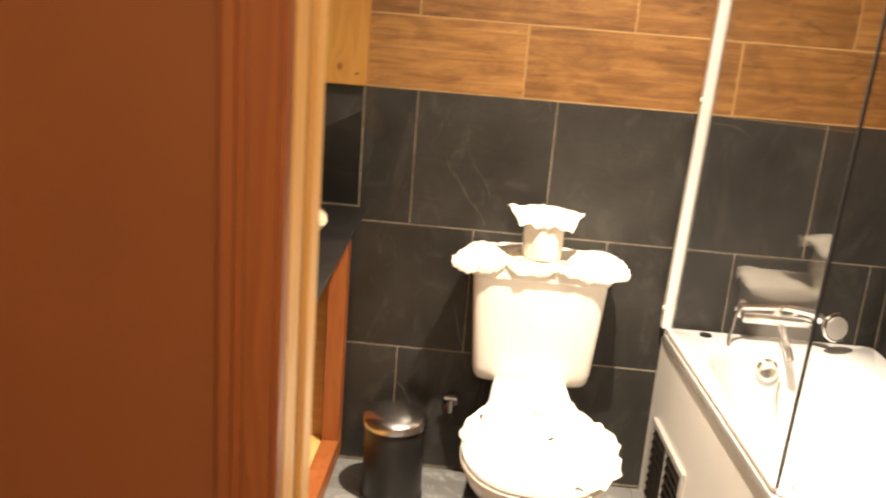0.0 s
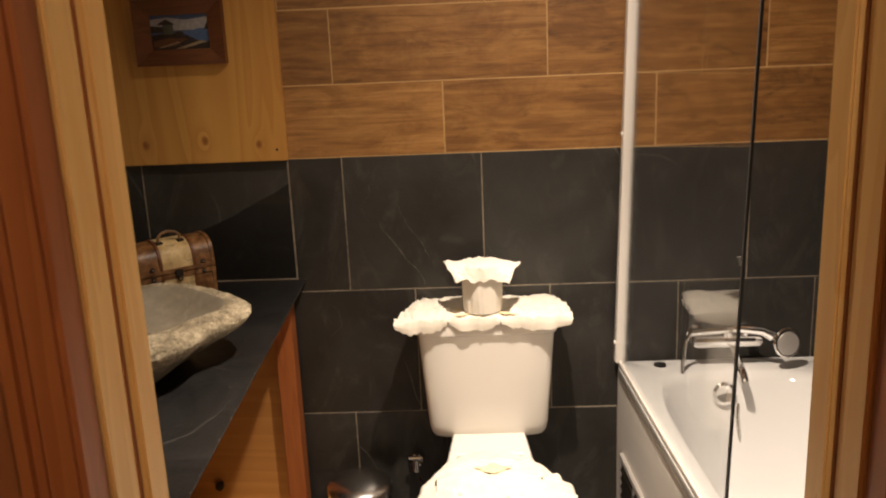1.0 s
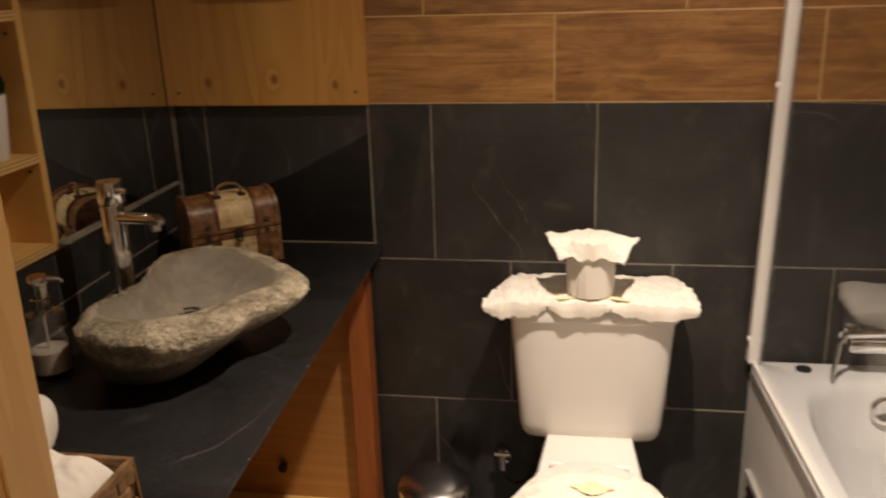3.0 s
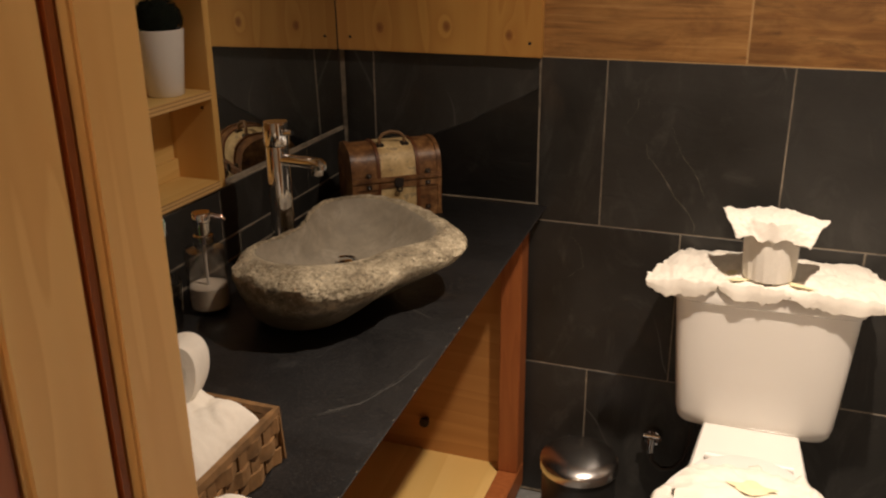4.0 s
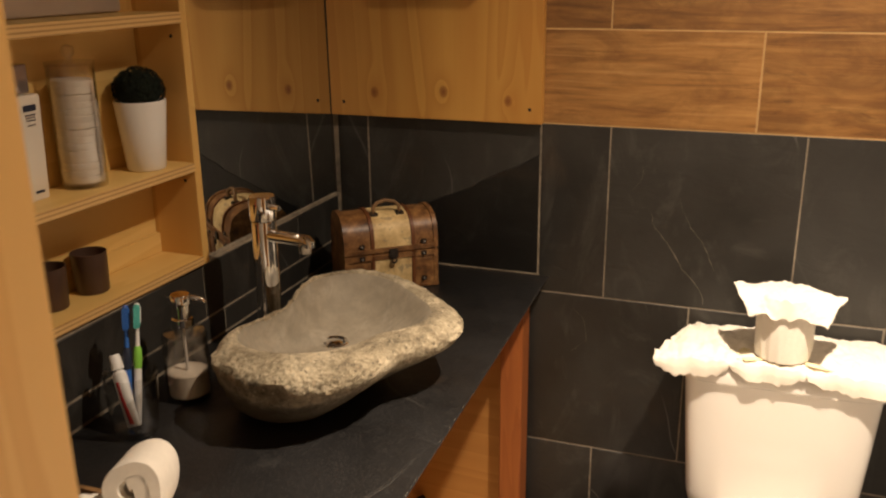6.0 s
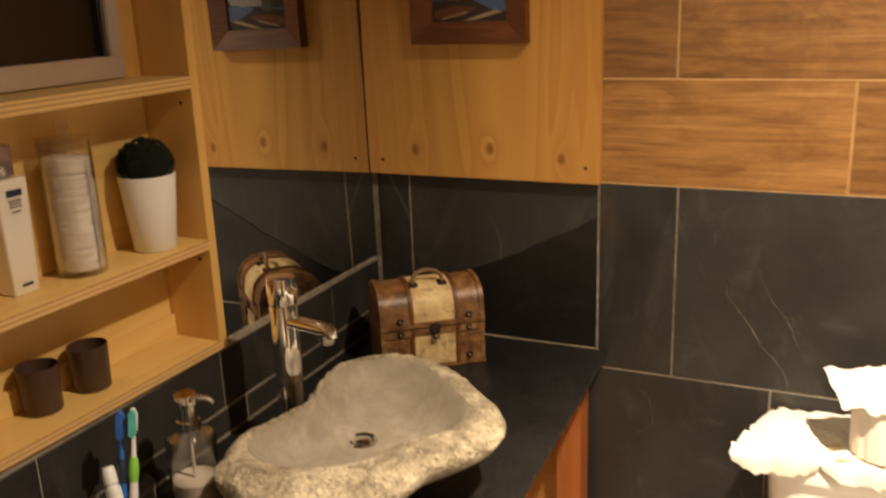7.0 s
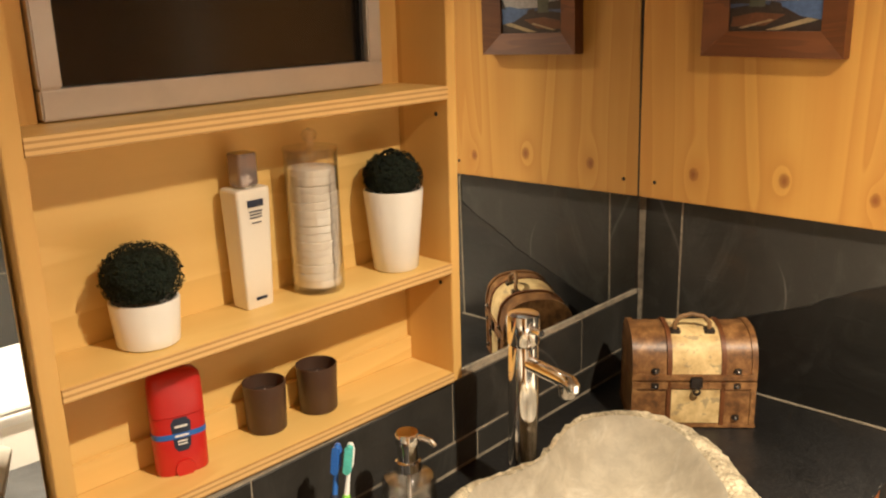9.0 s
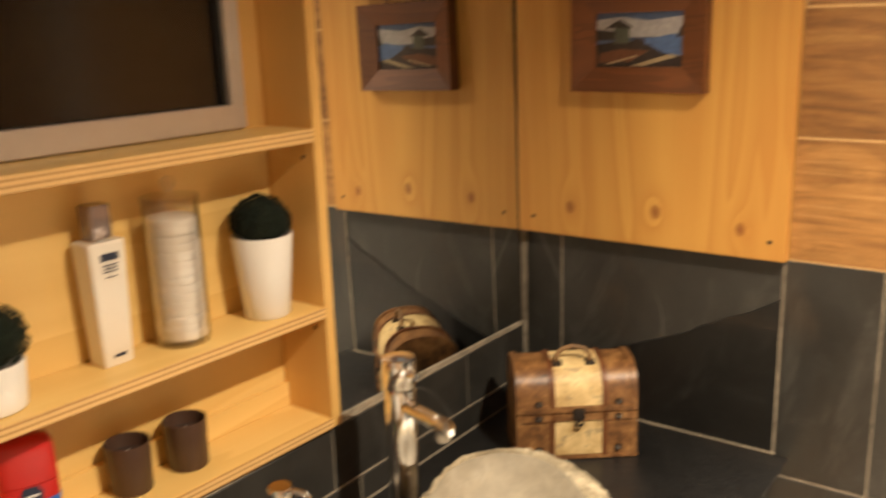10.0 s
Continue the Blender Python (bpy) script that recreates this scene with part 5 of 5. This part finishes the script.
def drape(hx, hy, top, r):
    """A square cloth laid over a round roll: front and back hang down, the side corners stand out."""
    bm = bmesh.new()
    m = 60
    grid = []
    for i in range(m + 1):
        row = []
        for j in range(m + 1):
            u, v = 2 * i / m - 1, 2 * j / m - 1
            x = u * hx * (1 + 0.05 * math.sin(4.0 * v + 1))
            y = v * hy * (1 + 0.06 * math.sin(5.0 * u + 2) + 0.03 * math.sin(13 * u))
            d = math.hypot(x, y) or 1e-6
            e = max(0.0, d - r)
            c, s = x / d, y / d
            w = abs(s) ** 1.6
            out = 0.95 * (1 - w) + 0.12 * w
            dip = (-0.10 if x < 0 else 0.10) * (1 - w) + 0.98 * w
            q = min(d, r) + e * out
            ruffle = 0.05 * e * math.sin(9 * math.atan2(y, x) + 0.7)
            z = top - e * dip + 0.006 * noise.noise(Vector((x * 38, y * 38, 4))) + 0.004 * noise.noise(Vector((x * 110, y * 110, 9)))
            row.append(bm.verts.new((q * c + ruffle * c, q * s + ruffle * s, z)))
        grid.append(row)
    for i in range(m):
        for j in range(m):
            bm.faces.new((grid[i][j], grid[i + 1][j], grid[i + 1][j + 1], grid[i][j + 1]))
    return bm


def paper_roll():
    p = thing("toilet_roll_cover", "spare toilet roll in a white frilled cloth cover on the cistern", "roll cover", (0.628, 2.436, 0.776))
    n = 96
    loops = []
    for z, r in ((0.0, 0.048), (0.004, 0.0535), (0.03, 0.0555), (0.07, 0.0555), (0.10, 0.0565), (0.122, 0.057), (0.127, 0.050)):
        loops.append([((r + 0.0032 * noise.noise(Vector((6 * math.cos(a), 6 * math.sin(a), z * 30)))) * math.cos(a), (r + 0.0032 * noise.noise(Vector((6 * math.cos(a), 6 * math.sin(a), z * 30)))) * math.sin(a), z) for a in [2 * math.pi * i / n for i in range(n)]])
    part("sleeve", loft(loops), "cloth", p, "creased white cloth sleeve", smooth=True)
    ob = part("frill", drape(0.104, 0.093, 0.138, 0.058), "cloth", p, "frilled cloth top", smooth=True)
    md = ob.modifiers.new("thick", "SOLIDIFY")
    md.thickness = 0.0022


paper_roll()


def bin_can():
    b = thing("pedal_bin", "small black pedal bin with a domed steel lid", "bin", (0.252, 2.385, 0))
    part("body", lathe([(0, 0.0), (0.088, 0.0), (0.09, 0.004), (0.09, 0.240), (0, 0.242)], 56), "black", b, "black cylindrical body", smooth=True)
    part("base_ring", lathe([(0.090, 0.0), (0.094, 0.001), (0.094, 0.016), (0.090, 0.018)], 56), "black", b, smooth=True)
    part("lid", lathe([(0.093, 0.243), (0.0955, 0.245), (0.0955, 0.262), (0.094, 0.266), (0.088, 0.272), (0.070, 0.281), (0.045, 0.287), (0.02, 0.2895), (0, 0.290)], 56), "steel", b, "domed steel lid", smooth=True)
    part("pedal", box((-0.02, -0.115, 0.004), (0.02, -0.085, 0.012)), "steel", b, bevel=0.003)


bin_can()


def valve():
    v = thing("angle_valve", "small chrome water valve with a braided hose beside the toilet", "valve", (0.405, 2.572, 0.243))
    part("rose", lathe([(0, 0), (0.024, 0), (0.022, 0.006), (0.008, 0.009), (0.008, 0.03), (0, 0.03)], 28), "chrome", v, smooth=True).matrix_local = pose(0, 0, 0, 90)
    part("body", tube([(0, -0.03, -0.024), (0, -0.03, 0.016)], 0.010, 16), "chrome", v, smooth=True)
    part("handle", tube([(-0.020, -0.03, 0.022), (0.020, -0.03, 0.022)], [0.006, 0.006], 12), "chrome", v, smooth=True)
    part("hose", tube([(0, -0.03, -0.024), (0.005, -0.03, -0.05), (0.03, -0.03, -0.07), (0.06, -0.032, -0.06), (0.085, -0.04, -0.02), (0.095, -0.05, 0.06), (0.097, -0.06, 0.14)], 0.006, 12), "dark_metal", v, "dark braided hose", smooth=True)


valve()

# ---- bath, screen and mixer ----
BX = lambda y: 1.022 + (2.57 - y) * 0.062


def bath():
    b = thing("bathtub", "white enamel bathtub along the tiled wall", "bathtub")
    ya, yb, xr, zt = 0.93, 2.572, 1.655, 0.555

    def inset(k, z, power=5.0, n=80):
        lp = []
        for i in range(n):
            a = 2 * math.pi * i / n
            c, s = math.cos(a), math.sin(a)
            u = math.copysign(abs(c) ** (2 / power), c)
            v = math.copysign(abs(s) ** (2 / power), s)
            y = (ya + yb) / 2 + v * ((yb - ya) / 2 - k[1])
            xl = BX(y)
            lp.append(((xl + xr) / 2 + u * ((xr - xl) / 2 - k[0]), y, z))
        return lp

    loops = [inset((0.004, 0.004), zt - 0.035, 40), inset((0.0, 0.0), zt - 0.030, 40), inset((0.0, 0.0), zt - 0.006, 40), inset((0.006, 0.006), zt, 40), inset((0.045, 0.085), zt - 0.001, 6), inset((0.055, 0.10), zt - 0.006, 5), inset((0.063, 0.115), zt - 0.03, 4.5), inset((0.085, 0.15), zt - 0.16, 4), inset((0.105, 0.20), zt - 0.30, 3.6), inset((0.13, 0.25), zt - 0.37, 3.2), inset((0.19, 0.33), zt - 0.40, 3)]
    part("tub", loft(loops, caps=False), "enamel", b, "white glossy enamel tub", smooth=True)
    bm = bmesh.new()
    loft([inset((0.19, 0.33), zt - 0.4005, 3), inset((0.19, 0.33), zt - 0.41, 3)], bm)
    part("tub_floor", bm, "enamel", b)
    part("panel", prism([(BX(ya) + 0.006, ya), (BX(ya) + 0.02, ya), (BX(yb) + 0.02, yb), (BX(yb) + 0.006, yb)], 0.0, zt - 0.033), "white_plastic", b, "white bath side panel")
    part("overflow", lathe([(0, 0), (0.034, 0), (0.033, 0.004), (0.024, 0.010), (0.018, 0.008), (0, 0.009)], 32), "chrome", b, "round chrome overflow", smooth=True).matrix_local = pose(1.310, 2.440, 0.500, 76)
    part("waste", lathe([(0, 0), (0.03, 0), (0.027, 0.005), (0, 0.006)], 28), "chrome", b, "chrome plug hole", smooth=True).matrix_local = pose(1.40, 2.02, zt - 0.399)
    part("rim_hole", lathe([(0, 0), (0.019, 0), (0.018, 0.004), (0, 0.004)], 24), "rubber", b, "black rim plug", smooth=True).matrix_local = pose(1.145, 2.53, zt)
    return b


def grille():
    v = thing("access_grille", "dark louvred access grille in the bath panel", "grille", (BX(2.33) + 0.004, 2.33, 0.155), 3.5)
    part("frame_rail", box((-0.008, -0.17, 0.115), (0.004, 0.17, 0.135)), "alu", v, bevel=0.002)
    part("frame_rail", box((-0.008, -0.17, -0.135), (0.004, 0.17, -0.115)), "alu", v, bevel=0.002)
    part("frame_stile", box((-0.008, -0.17, -0.115), (0.004, -0.152, 0.115)), "alu", v, bevel=0.002)
    part("frame_stile", box((-0.008, 0.152, -0.115), (0.004, 0.17, 0.115)), "alu", v, bevel=0.002)
    part("mullion", box((-0.007, -0.008, -0.115), (0.004, 0.008, 0.115)), "alu", v, bevel=0.002)
    part("backing", box((0.0005, -0.152, -0.115), (0.003, 0.152, 0.115)), "black", v)
    for side in (-1, 1):
        for i in range(8):
            part("slat", box((-0.001, -0.068, -0.009), (0.001, 0.068, 0.009)), "dark_metal", v).matrix_local = pose(-0.004, side * 0.08, -0.098 + i * 0.028, 0, 30)


def screen():
    s = thing("bath_screen", "clear glass bath screen with a black edge seal", "bath screen")
    ang = math.degrees(math.atan(0.062))
    s.matrix_world = pose(1.0275, 2.566, 0.560, 0, 1.5, ang)
    part("wall_profile", box((-0.014, -0.032, 0), (0.014, 0.0, 1.45)), "white_plastic", s, "pale white wall profile", bevel=0.004)
    part("lower_seal", box((-0.006, -0.939, 0.0), (0.006, -0.032, 0.012)), "white_plastic", s, "white lower seal", bevel=0.002)
    pane = part("pane", box((-0.003, -0.939, 0.013), (0.003, -0.030, 1.44)), "glass", s, "clear glass pane")
    pane.visible_shadow = False
    part("edge_seal", box((-0.0028, -0.9450, 0.012), (0.0028, -0.9395, 1.44)), "rubber", s, "black edge seal")
    for z in (0.062, 0.68):
        part("screw_cap", lathe([(0, 0), (0.008, 0), (0.007, 0.004), (0, 0.005)], 16), "white_plastic", s).matrix_local = pose(-0.014, -0.016, z, 0, -90)


def mixer():
    m = thing("bath_mixer", "chrome bath mixer with hand shower and hose on the slate wall", "mixer tap", (1.335, 2.58, 0.632))
    for x in (-0.075, 0.075):
        part("rose", lathe([(0, 0), (0.032, 0), (0.030, 0.008), (0.014, 0.014), (0.014, 0.05), (0, 0.05)], 30), "chrome", m, smooth=True).matrix_local = pose(x, 0, 0, 90)
    part("body", tube([(-0.098, -0.06, 0), (-0.09, -0.06, 0), (0.09, -0.06, 0), (0.098, -0.06, 0)], [0.016, 0.022, 0.022, 0.016], 28), "chrome", m, smooth=True)
    part("lever", tube([(0, -0.062, 0.016), (0, -0.068, 0.042), (-0.004, -0.11, 0.052)], [0.017, 0.015, 0.007], 20), "chrome", m, smooth=True)
    part("spout", tube([(0.02, -0.06, -0.014), (0.02, -0.075, -0.035), (0.02, -0.12, -0.055), (0.02, -0.165, -0.068), (0.02, -0.18, -0.085)], [0.013, 0.013, 0.012, 0.0115, 0.0115], 20), "chrome", m, smooth=True)
    part("diverter", tube([(0.02, -0.06, -0.02), (0.02, -0.06, -0.045)], 0.010, 16), "chrome", m, smooth=True)
    part("shower_cradle", tube([(0.05, -0.062, 0.02), (0.05, -0.07, 0.046)], 0.012, 16), "chrome", m, smooth=True)
    hs = part("hand_shower", tube([(-0.11, -0.085, 0.035), (0.02, -0.085, 0.045), (0.09, -0.085, 0.036), (0.12, -0.086, 0.02)], [0.010, 0.012, 0.014, 0.017], 20), "chrome", m, smooth=True)
    part("shower_head", lathe([(0, -0.014), (0.024, -0.012), (0.042, 0.0), (0.044, 0.008), (0.040, 0.013), (0, 0.012)], 36), "chrome", hs, smooth=True).matrix_local = pose(0.155, -0.10, 0.004, 80, 0, 15)
    part("spray_face", lathe([(0, 0), (0.034, 0.0), (0.033, 0.0015), (0, 0.002)], 32), "alu", hs).matrix_local = pose(0.158, -0.1135, 0.004, 80, 0, 15)
    part("hose", tube([(-0.11, -0.085, 0.035), (-0.126, -0.09, 0.012), (-0.136, -0.10, -0.06), (-0.140, -0.13, -0.18), (-0.138, -0.17, -0.28), (-0.120, -0.24, -0.38), (-0.06, -0.34, -0.445), (0.02, -0.36, -0.462), (0.072, -0.28, -0.455), (0.060, -0.20, -0.40), (0.020, -0.17, -0.30), (0.012, -0.15, -0.20), (0.024, -0.11, -0.12), (0.022, -0.065, -0.045)], 0.0062, 14), "steel", m, "ribbed steel hose", smooth=True)


bath()
grille()
screen()
mixer()

# ---- pale veins in the slate ----
VEINS = (((0.333, 1.012), (0.341, 0.982), (0.362, 0.959), (0.381, 0.934), (0.401, 0.901), (0.409, 0.887), (0.431, 0.868), (0.456, 0.833), (0.459, 0.808)),
         ((0.391, 1.053), (0.403, 1.018), (0.422, 0.984), (0.446, 0.956), (0.462, 0.927), (0.476, 0.892)),
         ((0.238, 1.038), (0.264, 1.046), (0.287, 1.056), (0.308, 1.086), (0.312, 1.118)),
         ((0.168, 0.766), (0.194, 0.742), (0.202, 0.689), (0.165, 0.655)))


def vein(points, width, seed):
    """A thin uneven mineral line lying in the face of a tile."""
    bm = bmesh.new()
    row = []
    fine = []
    for a, b in zip(points, points[1:]):
        fine += [(a[0] + (b[0] - a[0]) * k / 6, a[1] + (b[1] - a[1]) * k / 6) for k in range(6)]
    fine.append(points[-1])
    for i, (x, z) in enumerate(fine):
        q = noise.noise(Vector((i * 0.37, seed, 0)))
        w = width * (0.25 + 0.75 * abs(noise.noise(Vector((i * 0.21, seed + 5, 0)))) * 2) * (0.3 + 0.7 * math.sin(math.pi * i / (len(fine) - 1)))
        row.append([bm.verts.new((x + q * 0.003 + e * w, BACK - 0.0016, z + q * 0.002 + e * w * 0.4)) for e in (-1, 1)])
    for p, q in zip(row, row[1:]):
        bm.faces.new((p[0], p[1], q[1], q[0]))
    part("vein", bm, "vein", wall_back, "pale mineral vein in the slate")


for k, (pts, wd) in enumerate(zip(VEINS, (0.0016, 0.0009, 0.001, 0.0008))):
    vein(pts, wd, k)

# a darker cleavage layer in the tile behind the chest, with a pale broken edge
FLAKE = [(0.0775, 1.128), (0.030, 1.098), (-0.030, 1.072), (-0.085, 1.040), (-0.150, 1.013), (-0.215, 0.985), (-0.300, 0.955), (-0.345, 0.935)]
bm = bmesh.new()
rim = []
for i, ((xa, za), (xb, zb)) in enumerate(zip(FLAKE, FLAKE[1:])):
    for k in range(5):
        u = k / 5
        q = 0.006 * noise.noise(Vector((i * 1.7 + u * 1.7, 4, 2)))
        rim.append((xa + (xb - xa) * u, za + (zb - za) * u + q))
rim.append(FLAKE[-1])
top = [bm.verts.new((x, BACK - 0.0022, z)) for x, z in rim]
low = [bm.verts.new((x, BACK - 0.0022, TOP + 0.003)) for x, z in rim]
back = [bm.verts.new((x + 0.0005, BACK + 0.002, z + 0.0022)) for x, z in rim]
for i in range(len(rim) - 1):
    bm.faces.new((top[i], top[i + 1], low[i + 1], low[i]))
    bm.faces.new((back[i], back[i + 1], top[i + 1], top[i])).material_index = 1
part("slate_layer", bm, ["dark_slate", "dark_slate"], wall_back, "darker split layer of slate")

# ---- tiles of walls and floor, last ----
GAP = 0.0013
TILES = {}


def tile(parent, name, axis, at, u0, u1, v0, v1, mt, thick=SKIN, lift=0.0):
    """One tile: axis 'y' faces -y at y = at, 'x' faces along x (sign in lift), 'z' lies flat."""
    w, h = u1 - u0 - 2 * GAP, v1 - v0 - 2 * GAP
    key = (axis, round(w, 4), round(h, 4), mt, thick)
    if key not in TILES:
        bm = bmesh.new()
        e = 0.0014
        lo = [(-w / 2, -h / 2), (w / 2, -h / 2), (w / 2, h / 2), (-w / 2, h / 2)]
        hi = [(a - math.copysign(e, a), b - math.copysign(e, b)) for a, b in lo]
        put = {"y": lambda a, b, t: (a, -t, b), "x": lambda a, b, t: (t, a, b), "X": lambda a, b, t: (-t, a, b), "z": lambda a, b, t: (a, b, t)}[axis]
        r0 = [bm.verts.new(put(a, b, 0)) for a, b in lo]
        r1 = [bm.verts.new(put(a, b, thick - e)) for a, b in lo]
        r2 = [bm.verts.new(put(a, b, thick)) for a, b in hi]
        for p, q in ((r0, r1), (r1, r2)):
            for i in range(4):
                bm.faces.new((p[i], p[(i + 1) % 4], q[(i + 1) % 4], q[i]))
        bm.faces.new(r2)
        TILES[key] = mesh(name, bm, mt)
    ob = new(name, TILES[key])
    ob.parent = parent
    a, b = (u0 + u1) / 2, (v0 + v1) / 2
    jig = (random.random() - 0.5) * 0.0012
    ob.matrix_world = {"y": pose(a, at + SKIN + jig, b), "x": pose(at - SKIN + jig, a, b), "X": pose(at + SKIN + jig, a, b), "z": pose(a, b, at - SKIN + jig)}[axis]
    return ob


def course(parent, name, axis, at, cuts, v0, v1, mt):
    for a, b in zip(cuts, cuts[1:]):
        tile(parent, name, axis, at, a, b, v0, v1, mt)


course(wall_back, "slate_tile", "y", BACK, [-0.43, -0.348, 0.080, 0.236, 0.637, 1.037, 1.40, 1.66], 0.80, 1.20, "slate")
course(wall_back, "slate_tile", "y", BACK, [-0.43, 0.030, 0.429, 0.828, 1.205, 1.60, 1.66], 0.405, 0.80, "slate")
course(wall_back, "slate_tile", "y", BACK, [-0.43, -0.17, 0.225, 0.63, 1.03, 1.43, 1.66], 0.006, 0.405, "slate")
part("grout_bed", box((LEFT + 0.002, BACK + 0.0008, 1.199), (RIGHT - 0.002, BACK + 0.004, CEILING - 0.002)), "warm_grout", wall_back, "warm pale grout")
rows = (([-0.43, -0.067, 0.535, 1.130, 1.66], 1.2), ([-0.43, -0.377, 0.227, 0.829, 1.43, 1.66], 1.406), ([-0.43, 0.085, 0.66, 1.262, 1.66], 1.612), ([-0.43, 0.33, 0.93, 1.53, 1.66], 1.818), ([-0.43, 0.05, 0.65, 1.25, 1.66], 2.024), ([-0.43, 0.3, 0.9, 1.5, 1.66], 2.23))
for cuts, z in rows:
    course(wall_back, "wood_look_tile", "y", BACK, cuts, z, min(z + 0.206, CEILING), "plank")
for k, z0, z1 in ((0.0, 0.006, 0.405), (0.2, 0.405, 0.80), (0.0, 0.80, 1.20)):
    course(wall_right, "slate_tile", "X", RIGHT, [0.91, 1.18 + k, 1.58 + k, 1.98 + k, 2.38 + k * 0.9, 2.578], z0, z1, "slate")
for i in range(6):
    z = 1.2 + 0.206 * i
    course(wall_right, "wood_look_tile", "X", RIGHT, [0.91, 1.3 + 0.2 * (i % 3), 1.9 + 0.2 * (i % 3), 2.578], z, min(z + 0.206, CEILING), "plank")
course(wall_left, "slate_tile", "x", LEFT, [0.93, 1.25, 1.60, 1.99, 2.36, 2.566], 0.892, 0.999, "slate")
course(wall_left, "slate_tile", "x", LEFT, [0.93, 1.45, 2.05, 2.566], 0.842, 0.890, "slate")
floor_ob = bpy.data.objects["floor"]
for i in range(6):
    for j in range(12):
        tile(floor_ob, "floor_tile", "z", 0.0, -0.6 + i * 0.4, -0.2 + i * 0.4, -2.0 + j * 0.4, min(-1.6 + j * 0.4, 2.58), "floor_tile", 0.011)
